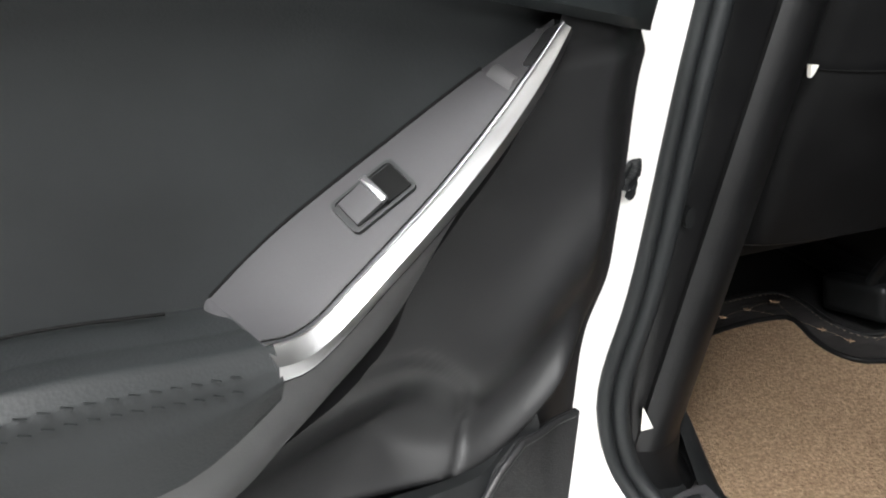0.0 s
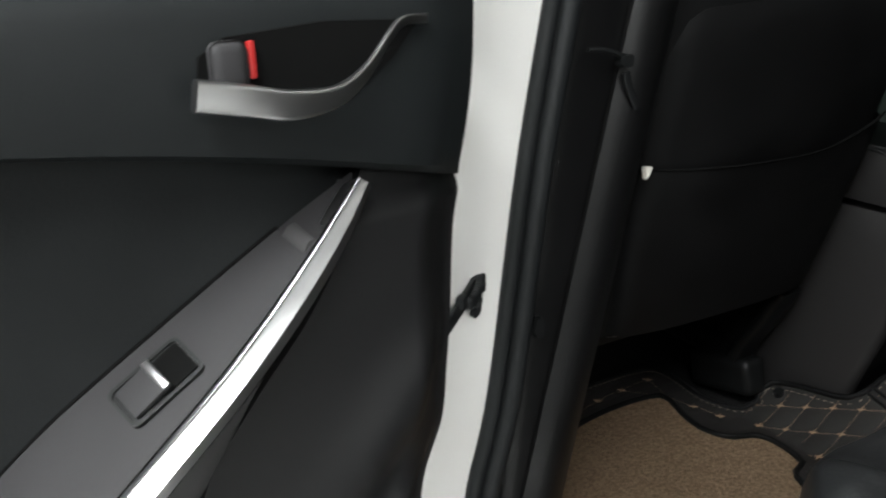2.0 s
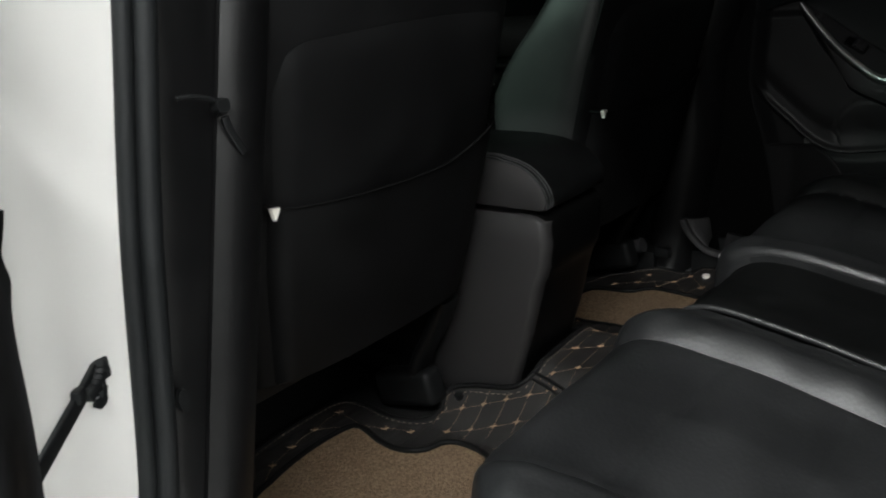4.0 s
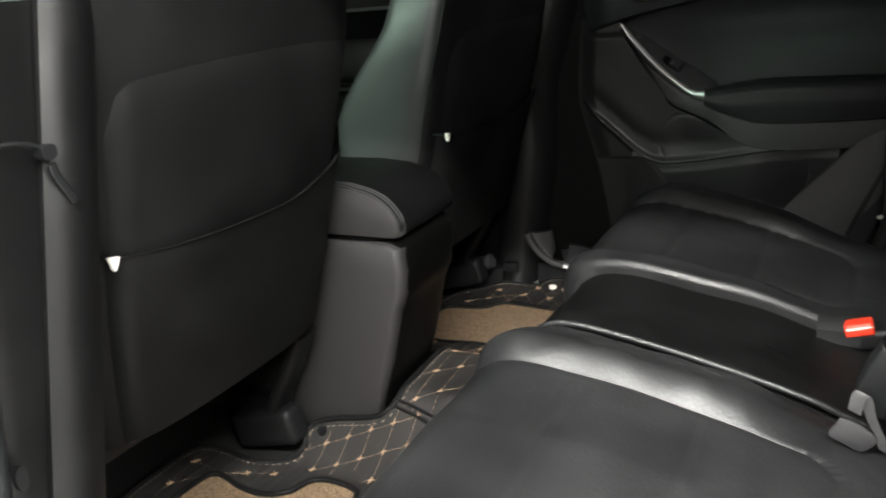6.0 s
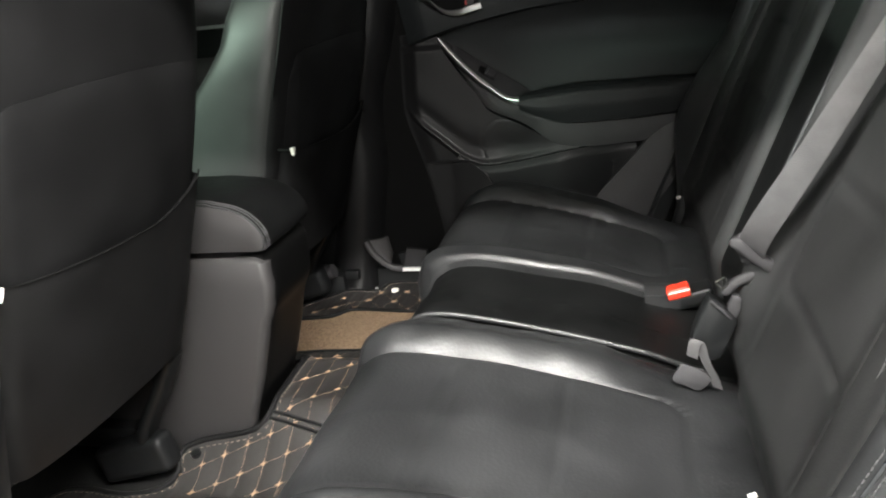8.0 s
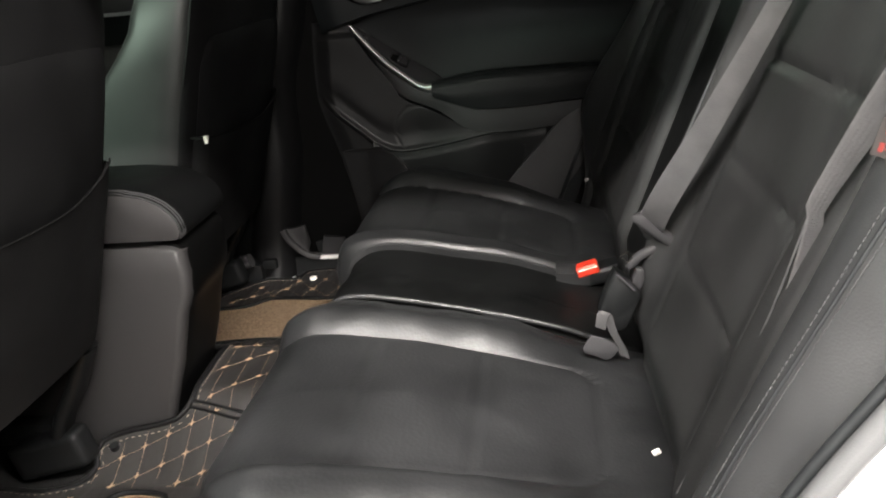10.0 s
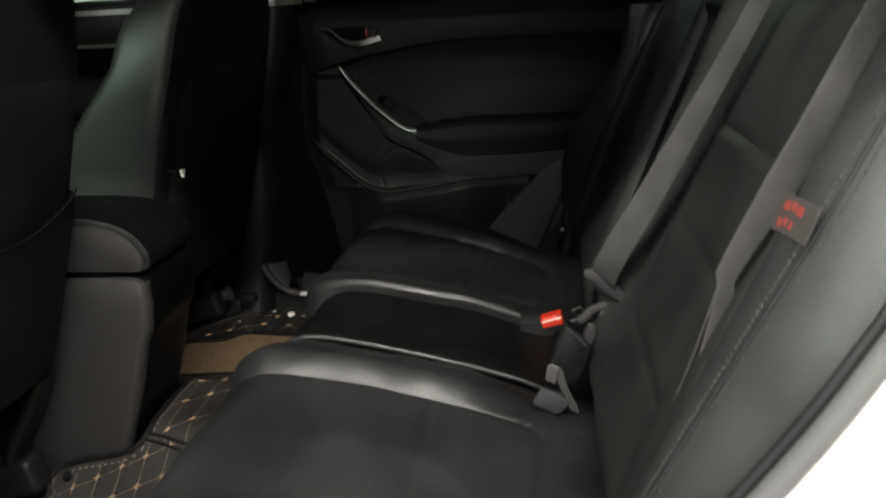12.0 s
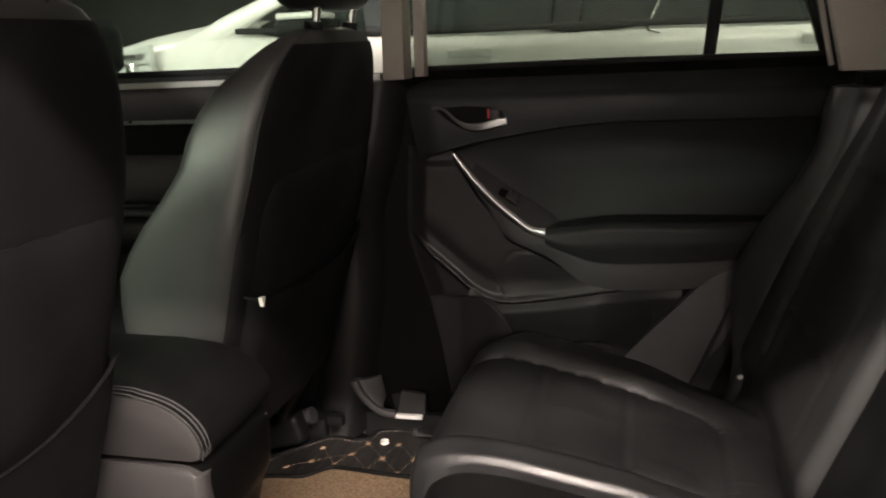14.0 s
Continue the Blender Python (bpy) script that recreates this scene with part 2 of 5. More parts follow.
# ---- the parking hall ----
tagged(part("ground", block((0, 0, G - 0.1), (26, 26, 0.2), 0), HALL_FLOOR, None, smooth=False),
       "sealed grey concrete parking hall floor", "floor", kind="structure")
tagged(part("ceiling", block((0, 0, 2.3), (26, 26, 0.2), 0), CONCRETE, None, smooth=False), "bare grey concrete hall ceiling", "ceiling", kind="structure")
for name, c, sz in (("wall_north", (0, 10, 0.9), (26, 0.2, 2.6)), ("wall_south", (0, -7, 0.9), (26, 0.2, 2.6)),
                    ("wall_east", (9, 0, 0.9), (0.2, 26, 2.6)), ("wall_west", (-8, 0, 0.9), (0.2, 26, 2.6))):
    tagged(part(name, block(c, sz, 0), WALL_PAINT, None, smooth=False), "painted concrete parking hall wall", "wall", kind="structure")


def hall_column(x, y, w):
    t = thing("hall_column", "square painted concrete parking hall column", "column", "hall columns", "structure", pose(x, y, G))
    part("shaft", block((0, 0, 1.31), (w, w, 2.6), 0.02), WALL_PAINT, t)
    part("kerb_guard", block((0, 0, 0.5), (w + 0.02, w + 0.02, 1.0), 0.02), RUBBER, t, "black rubber corner guard")


for x, y in ((4.3, -0.75), (4.3, 5.2), (-4.2, 3.4), (-4.2, -4.4)):
    hall_column(x, y, 0.55)


def tube_fixture(x, y, turn):
    t = thing("tube_fixture", "white ceiling batten with a lit fluorescent tube", "lamp", "hall ceiling tubes", at=pose(x, y, 2.2, 0, 0, turn))
    part("housing", block((0, 0, -0.03), (1.55, 0.10, 0.06), 0.01), WHITE, t)
    part("tube", sweep([Vector((-0.74, 0, -0.09)), Vector((0.74, 0, -0.09))], disc(0.014, 10)), GLOW, t)


for lx, ly, power, turn, colour in LAMPS:
    tube_fixture(lx, ly, turn)


# ---- the neighbouring white car, seen through the far windows ----
def parked_car():
    t = thing("parked_car", "white hatchback parked close alongside", "car", at=pose(2.55, 0, G))
    # stations along the length: y, half width, sill, belt height, hood or deck height
    ys = [1.60, 1.56, 1.46, 1.32, 1.16, 0.98, 0.82, 0.66, 0.3, -0.1, -0.42, -0.52, -1.2, -1.9, -2.25, -2.35]
    half = curve1([(-2.35, 0.70), (-2.2, 0.82), (-1.6, 0.88), (0.8, 0.87), (1.16, 0.85), (1.32, 0.81), (1.46, 0.74), (1.56, 0.64), (1.60, 0.56)])
    belt = curve1([(-2.35, 1.22), (-1.2, 1.25), (-0.52, 1.270), (-0.42, 1.261), (0.3, 1.270), (0.66, 1.282), (0.82, 1.302), (0.98, 1.312), (1.16, 1.292), (1.32, 1.262), (1.46, 1.205), (1.56, 1.12), (1.60, 1.0)])
    rings = []
    for y in ys:
        h, b = half(y), belt(y)
        prof = [(-h * 0.9, 0.22), (-h * 0.99, 0.4), (-h, 0.7), (-h * 0.985, b - 0.2), (-h * 0.955, b - 0.06), (-h * 0.90, b - 0.005), (-h * 0.6, b + 0.025),
                (0, b + 0.035), (h * 0.6, b + 0.025), (h * 0.90, b - 0.005), (h * 0.955, b - 0.06), (h * 0.985, b - 0.2), (h, 0.7), (h * 0.99, 0.4), (h * 0.9, 0.22)]
        rings.append([Vector((x, y, z)) for x, z in prof])
    part("body", loft(rings), PAINT, t)
    # cabin: glasshouse and roof
    cab = []
    for z, y0, y1, w in ((1.25, 0.92, -2.15, 0.80), (1.42, 0.56, -2.02, 0.74), (1.58, 0.20, -1.88, 0.67)):
        cab.append([Vector((x, y, z)) for x, y in ((-w, y0 - 0.12), (-w + 0.12, y0), (w - 0.12, y0), (w, y0 - 0.12), (w, y1), (-w, y1))])
    part("glasshouse", loft(cab), DARK_GLASS, t, "dark tinted side glass", smooth=False)
    roof = [[Vector((x, y, z)) for x, y in ((-w, y0), (w, y0), (w, y1), (-w, y1))] for z, y0, y1, w in ((1.56, 0.12, -1.9, 0.68), (1.60, 0.06, -1.88, 0.66), (1.64, -0.2, -1.6, 0.5))]
    part("roof", loft(roof), PAINT, t)
    for s in (-1, 1):
        part("front_pillar", sweep(spline([(s * 0.80, 1.04, 1.235), (s * 0.795, 0.93, 1.275), (s * 0.785, 0.82, 1.325), (s * 0.765, 0.64, 1.405), (s * 0.69, 0.22, 1.60)], 16), oblong(0.060, 0.035, 0.012), (1, 0, 0), [0.85 + 0.30 * bump(i / 15, 0.20, 0.14) for i in range(16)]), PAINT, t)
        part("middle_pillar", sweep([Vector((s * 0.81, -0.28, 1.24)), Vector((s * 0.75, -0.30, 1.42)), Vector((s * 0.68, -0.32, 1.60))], oblong(0.09, 0.03, 0.01), (1, 0, 0)), RUBBER, t, "black pillar cover")
        lamp = part("headlight", slab(lambda u, v: Vector((s * lerp(0.858, 0.70, u), lerp(1.10, 1.50, u), lerp(1.175, lerp(1.262, 1.215, u), v))), 6, 3, (s * 0.012, 0.012, 0)), LAMP_GLASS, t, "clear wraparound headlight")
        for k in (0.30, 0.72):
            part("lamp_slit", slab(lambda u, v: Vector((s * lerp(0.866, 0.72, u), lerp(1.115, 1.48, u), lerp(1.175, lerp(1.262, 1.215, u), k + 0.16 * v * u))), 6, 2, (s * 0.008, 0.008, 0)), DARK_GLASS, lamp, "dark reflector slit")
        part("bright_bar", block((s * 0.852, 1.20, 1.175), (0.03, 0.035, 0.07), 0.008), CHROME, lamp, "polished upright bar on the headlight")
        part("light_strip", slab(lambda u, v: Vector((s * lerp(0.872, 0.74, u), lerp(1.14, 1.46, u), lerp(1.222, 1.234, v))), 4, 1, (s * 0.014, 0.014, 0)), SILVER, lamp, "bright reflector strip")
        mir = part("mirror", block((s * 0.96, 0.495, 1.324), (0.17, 0.13, 0.020), 0.009, seg=3), PAINT, t, "white door mirror")
        part("mirror_foot", block((s * 0.94, 0.49, 1.291), (0.20, 0.14, 0.046), 0.014), RUBBER, mir)
        part("belt_trim", sweep([Vector((s * 0.835, 0.80, 1.292)), Vector((s * 0.845, 0.0, 1.262)), Vector((s * 0.845, -1.9, 1.235))], oblong(0.014, 0.02, 0.004)), RUBBER, t, "black window trim")
        part("rear_quarter", slab(lambda u, v: Vector((s * (lerp(0.812, 0.70, v)), lerp(-0.325, -2.0, u), lerp(1.24, 1.57, v))), 6, 4, (s * -0.03, 0, 0)), DARK_GLASS, t, "dark rear side glass")
        # chrome line modelled in place of a squiggle reflected in the glass
        part("reflection_line", sweep(spline([(s * 0.80, -0.587, 1.40), (s * 0.80, -0.56, 1.32), (s * 0.80, -0.54, 1.275), (s * 0.825, -0.524, 1.235), (s * 0.835, -0.56, 1.223)], 20), disc(0.005, 8)), CHROME, t, "bright line drawn for a window reflection")
        for y in (0.07, -0.95):
            part("door_handle", sweep(spline([(s * 0.865, y, 1.19), (s * 0.885, y - 0.03, 1.19), (s * 0.885, y - 0.10, 1.19), (s * 0.865, y - 0.13, 1.19)], 9), oblong(0.015, 0.028, 0.006)), PAINT, t)
        for y in (1.15, -1.5):
            w = part("wheel", sweep([Vector((s * 0.70, y, 0.31)), Vector((s * 0.885, y, 0.31))], disc(0.31, 24)), RUBBER, t)
            part("rim", sweep([Vector((s * 0.80, y, 0.31)), Vector((s * 0.89, y, 0.31))], disc(0.20, 16)), STEEL, w)


parked_car()

# ---- the car itself: shell, pillars, seals ----
car = thing("car_body", "white car body with an open rear doorway", "car", kind="structure")
DOORWAY = [(-0.655, -0.03, 1.08), (-0.672, -0.026, 0.85), (-0.694, -0.022, 0.716), (-0.730, -0.02, 0.53), (-0.766, -0.02, 0.30), (-0.795, -0.02, 0.19), (-0.797, -0.022, 0.13),
           (-0.778, -0.032, 0.055), (-0.757, -0.085, 0.012), (-0.752, -0.22, 0.0), (-0.752, -0.42, 0.0), (-0.752, -0.53, 0.03), (-0.752, -0.61, 0.13), (-0.752, -0.67, 0.27),
           (-0.752, -0.735, 0.405), (-0.752, -0.815, 0.53), (-0.742, -0.885, 0.66), (-0.722, -0.925, 0.78), (-0.69, -0.935, 0.95), (-0.655, -0.88, 1.08)]


def doorway_ring(side):
    """Painted flange, rubber seal and inner lip of one rear doorway."""
    mx = (lambda p: p) if side < 0 else (lambda p: Vector((2 * CX - p.x, p.y, p.z)))
    pts = spline(DOORWAY, 120)
    if side > 0:                 # the middle pillar's cover hides the upper front of the shut side
        pts = pts[[p.z < 0.085 for p in pts].index(True):]
    n = len(pts) - 1
    mid = Vector((0, -0.42, 0.55))

    def away(i):
        d = pts[min(i + 1, n)] - pts[max(i - 1, 0)]
        k = Vector((0, -d.z, d.y)).normalized()
        return k if k.dot(Vector((0, pts[i].y, pts[i].z)) - mid) > 0 else -k

    def flange(u, v):
        i = min(int(round(u * n)), n)
        return mx(pts[i] + Vector((-0.165 * v, 0, 0)) + away(i) * (0.012 * math.sin(v * math.pi) * -0.3 + 0.05 * max(0, v - 0.75)))

    def thick(u, v):
        return away(min(int(round(u * n)), n)) * 0.03
    # the shut side's painted flange gets black, so its shade is in the colour
    part("door_flange", slab(flange, n, 8, thick), PAINT if side < 0 else RUBBER, car, "white painted door aperture" if side < 0 else "door aperture coloured black for its shade")
    for off, r in ((0.018, 0.0085), (0.036, 0.011))[:2 if side < 0 else 1]:
        line = [mx(p + Vector((off - 0.014, 0, 0)) - away(i) * (0.010 if r > 0.01 else 0.006)) for i, p in enumerate(pts) if r < 0.01 or p.y > -0.50]
        thin = [1 if p.y > -0.46 else 0.5 for p in line]
        part("weatherstrip", sweep(line, disc(r, 8), (1, 0.001, 0), thin), RUBBER, car, "black rubber door seal")
    if side > 0:
        return
    back_edge = [i for i, p in enumerate(pts) if p.y < -0.48 and p.z < 0.95]

    def seal_lip(u, v):
        i = back_edge[min(int(round(u * (len(back_edge) - 1))), len(back_edge) - 1)]
        return pts[i] + Vector((0.002 - 0.026 * v, 0, 0)) - away(i) * (0.003 + 0.005 * math.sin(math.pi * min(1, v * 1.1)))
    # grey band: the lit stretch of the seal, done by colour
    part("seal_lip", slab(seal_lip, len(back_edge) - 1, 8, lambda u, v: away(back_edge[min(int(round(u * (len(back_edge) - 1))), len(back_edge) - 1)]) * 0.004), SEAL_GREY, car, "rubber seal lip, grey for the light on it")

    def lip(u, v):
        i = min(int(round(u * n)), n)
        return pts[i] + Vector((0.028 + 0.05 * v, 0, 0)) + away(i) * (0.004 + 0.004 * v)
    part("inner_lip", slab(lip, n, 3, lambda u, v: away(min(int(round(u * n)), n)) * 0.012), PLASTIC, car)


doorway_ring(-1)
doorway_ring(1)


def pillar_trim(side):
    """The moulded lower cover of the middle pillar, flared at its foot."""
    sx = (lambda x: x) if side < 0 else (lambda x: 2 * CX - x)
    rings = []
    for z, xo, xi, yf, yr in ((0.0, -0.79, -0.645, 0.14, -0.06), (0.05, -0.775, -0.672, 0.12, -0.035), (0.14, -0.765, -0.672, 0.11, -0.025), (0.3, -0.745, -0.636, 0.11, -0.022),
                              (0.5, -0.715, -0.585, 0.11, -0.022), (0.7, -0.685, -0.538, 0.10, -0.022), (0.745, -0.675, -0.530, 0.10, -0.022)):
        if side > 0 and z < 0.4:        # the passenger side foot is slimmer
            xi, yr = xi - 0.05 * (1 - z / 0.4), max(yr, -0.022) + 0.03 * (1 - z / 0.4)
        ring = []
        for a in range(28):
            c, s = math.cos(2 * math.pi * a / 28), math.sin(2 * math.pi * a / 28)
            e = 0.55
            ring.append(Vector((sx((xo + xi) / 2 + (xi - xo) / 2 * math.copysign(abs(c) ** e, c)), (yf + yr) / 2 + (yf - yr) / 2 * math.copysign(abs(s) ** e, s), z)))
        rings.append(ring)
    if side > 0:
        front = curve1([(0.0, 0.135), (0.10, 0.122), (0.23, 0.100), (0.30, 0.090), (0.47, 0.078), (0.62, 0.034), (0.745, 0.0)])
        rear = curve1([(0.0, 0.085), (0.10, 0.072), (0.23, 0.050), (0.30, 0.036), (0.47, 0.028), (0.62, -0.018), (0.745, -0.046)])
        inner = curve1([(0.0, 0.632), (0.06, 0.650), (0.15, 0.655), (0.30, 0.645), (0.47, 0.640), (0.745, 0.638)])
        rings = []
        for k in range(25):
            z = 0.745 * k / 24
            f, r, x = front(z), rear(z), inner(z)
            rings.append([Vector((px, py, z)) for px, py in ((0.75, f + 0.05), (x + 0.05, f + 0.045), (x + 0.018, f + 0.022), (x + 0.005, f + 0.008), (x, f - 0.006), (x - 0.001, (f + r) / 2),
                                                          (x + 0.001, r + 0.006), (x + 0.007, r - 0.004), (x + 0.020, r - 0.014), (x + 0.045, r - 0.026), (0.75, r - 0.034))])
    # far cover in lighter plastic: the light it catches is put into the colour
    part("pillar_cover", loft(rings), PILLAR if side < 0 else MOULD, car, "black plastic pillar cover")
    rings = []
    for z, xo, xi, yf, yr in ((0.746, -0.775, -0.725, -0.04, -0.085), (0.9, -0.765, -0.722, -0.045, -0.09), (1.1, -0.72, -0.68, -0.05, -0.095)):
        rings.append([Vector((sx((xo + xi) / 2 + (xi - xo) / 2 * a), (yf + yr) / 2 + (yf - yr) / 2 * b, z)) for a, b in ((-1, -1), (1, -0.9), (1, 0.9), (-1, 1))])
    if side > 0:
        part("upper_pillar_cover", loft(rings), BEIGE, car, "beige upper pillar cover", smooth=False)
        rings = [[Vector((sx(x + a * 0.012), y + b * 0.010, z)) for a, b in ((-1, -1), (1, -0.9), (1, 0.9), (-1, 1))] for z, x, y in ((0.75, -0.742, -0.112), (0.9, -0.736, -0.117), (1.1, -0.695, -0.122))]
        part("door_frame_strip", loft(rings), BEIGE, car, "beige door frame strip", smooth=False)
    if side > 0:
        return
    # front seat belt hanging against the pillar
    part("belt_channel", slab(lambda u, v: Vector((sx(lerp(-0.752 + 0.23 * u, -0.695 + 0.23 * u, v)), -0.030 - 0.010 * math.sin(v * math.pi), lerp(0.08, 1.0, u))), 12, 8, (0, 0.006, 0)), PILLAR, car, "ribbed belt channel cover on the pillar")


pillar_trim(-1)
pillar_trim(1)

# sills, floor pan, roof and outer skin
for side in (-1, 1):
    sx = (lambda x: x) if side < 0 else (lambda x: 2 * CX - x)
    part("sill_cover", slab(lambda u, v: Vector((sx(lerp(-0.735, -0.655 if side < 0 else -0.712, v)), lerp(-0.06, -0.60, u), 0.018 + 0.012 * math.sin(v * 2.4) - 0.02 * (v > 0.9))), 16, 6, (0, 0, -0.03)), PLASTIC_GREY, car, "charcoal plastic sill cover")
    part("scuff_plate", slab(lambda u, v: Vector((sx(lerp(-0.725, -0.69, v)), lerp(-0.075, -0.42, u), 0.034)), 4, 2, (0, 0, -0.004)), SILVER, car, "silver scuff plate")
    if side < 0:
        part("pillar_foot", slab(lambda u, v: Vector((-0.64 + 0.012 * math.sin(math.pi * v) - 0.02 * u, lerp(0.10, -0.10, u), lerp(0.0, 0.085 - 0.07 * step(0.35, 0.95, u), v))), 14, 8, (-0.02, 0, 0)), PLASTIC, car, "flared kick panel")
    part("front_sill", block((sx(-0.70), 0.68, 0.02), (0.13, 1.24, 0.13), 0.02) if side < 0 else block((0.672, 0.72, 0.01), (0.10, 1.20, 0.09), 0.02), PLASTIC, car, "black front sill cover")
    part("side_skin", slab(lambda u, v: Vector((sx(lerp(-0.925, -0.90, v)), lerp(-0.02, 1.6, u), lerp(-0.2, 0.74, v))), 4, 4, (sx(0) - sx(-0.05), 0, 0)), PAINT, car, "white outer skin")
    part("rear_skin", slab(lambda u, v: Vector((sx(lerp(-0.925, -0.86, v)), lerp(-0.98, -2.0, u), lerp(-0.2, 0.78, v))), 4, 4, (sx(0) - sx(-0.05), 0, 0)), PAINT, car, "white rear quarter panel")
    part("belt_rail", slab(lambda u, v: Vector((sx(lerp(-0.945, -0.775, v)), lerp(-0.02, 1.5, u), lerp(0.738, 0.756, v))), 8, 4, (0, 0, -0.012)), PAINT, car, "white shoulder below the front windows")
    part("rear_belt_rail", slab(lambda u, v: Vector((sx(lerp(-0.905, -0.70, v)), lerp(-0.99, -1.98, u), lerp(0.772, 0.742, v))), 8, 4, (0, 0, -0.010)), PAINT, car, "white shoulder below the quarter window")
    part("roof_rail", sweep([Vector((sx(-0.62), 0.75, 1.05)), Vector((sx(-0.62), 0.2, 1.13)), Vector((sx(-0.61), -1.4, 1.12)), Vector((sx(-0.60), -1.9, 0.95))], oblong(0.10, 0.10, 0.03)), PAINT, car)
    part("front_pillar", sweep([Vector((sx(-0.62), 0.75, 1.06)), Vector((sx(-0.70), 1.35, 0.74))], oblong(0.08, 0.08, 0.02)), PAINT, car)
    part("rear_pillar_cover", slab(lambda u, v: Vector((sx(lerp(-0.70, -0.60, v)), lerp(-0.832 + 0.105 * v, -1.05 + 0.08 * v, u), lerp(0.735, 1.10, v))), 6, 6, (sx(0) - sx(0.03), 0, 0)), BEIGE, car, "beige rear pillar cover")
    part("quarter_window", slab(lambda u, v: Vector((sx(lerp(-0.695, -0.605, v)), lerp(-1.05 + 0.08 * v, -1.85, u), lerp(0.735, 1.10, v))), 4, 4, (sx(0) - sx(0.006), 0, 0)), DARK_GLASS, car, "dark tinted quarter window")
    if side > 0:
        part("door_frame_strip", sweep([Vector((0.697, -0.826, 0.742)), Vector((0.690, -0.797, 0.866)), Vector((0.655, -0.735, 1.09))], oblong(0.008, 0.010, 0.002), (1, 0, 0)), BEIGE, car, "beige door frame strip")
        part("aperture_seal", sweep([Vector((0.728, -0.850, 0.735)), Vector((0.722, -0.815, 0.866)), Vector((0.688, -0.75, 1.09))], oblong(0.034, 0.050, 0.010), (1, 0, 0)), RUBBER, car, "black rubber aperture seal")
    part("rear_side_trim", slab(lambda u, v: Vector((sx(lerp(-0.715, -0.70, v)), lerp(-0.86, -1.9, u), lerp(0.0, 0.732, v))), 4, 4, (sx(0) - sx(0.03), 0, 0)), PLASTIC, car, "black load bay side trim")
part("roof", slab(lambda u, v: Vector((CX + lerp(-0.56, 0.56, u), lerp(0.75, -1.9, v), 1.155 - 0.05 * (2 * u - 1) ** 2 - 0.03 * (2 * v - 1) ** 2)), 10, 10, (0, 0, -0.02)), BEIGE, car, "beige headliner under the roof")
part("floor_pan", slab(lambda u, v: Vector((CX + lerp(-0.73, 0.73, u), lerp(1.5, -0.75, v), -0.012 + 0.075 * bump(lerp(-0.73, 0.73, u), 0.03, 0.12))), 40, 20, (0, 0, -0.03)), FLOOR_PILE, car, "black carpeted floor pan")
part("load_floor", block((CX, -1.35, 0.25), (1.36, 1.1, 0.04), 0.01), FLOOR_PILE, car, "black load bay carpet")
part("tailgate", block((CX, -1.95, 0.4), (1.5, 0.06, 0.9), 0.02), PLASTIC, car)
# unseen rear window, opaque, added to stop hall light from behind
part("rear_window", slab(lambda u, v: Vector((CX + lerp(-0.60, 0.60, u) * lerp(1.08, 0.95, v), lerp(-1.96, -1.78, v) - 0.04 * math.sin(math.pi * u), lerp(0.84, 1.13, v))), 8, 4, (0, 0.005, 0.002)), DARK_GLASS, car, "unseen opaque rear window added to keep light out")
part("bulkhead", block((CX, 1.35, 0.3), (1.5, 0.1, 0.7), 0.02), PLASTIC, car)
part("windscreen", slab(lambda u, v: Vector((CX + lerp(-0.64, 0.64, u) * lerp(1.05, 0.92, v), lerp(1.36, 0.76, v) + 0.08 * math.sin(u * math.pi), lerp(0.75, 1.08, v))), 8, 4, (0, 0.003, 0.004)), GLASS, car, "green tinted windscreen")
dash = thing("dashboard", "black soft-touch dashboard below the windscreen", "dashboard")
part("top_pad", slab(lambda u, v: Vector((CX + lerp(-0.70, 0.70, u), lerp(0.95, 1.34, v) - 0.05 * math.sin(u * math.pi), 0.66 + 0.06 * math.sin(v * 2))), 10, 6, (0, 0, -0.25)), SOFT, dash)


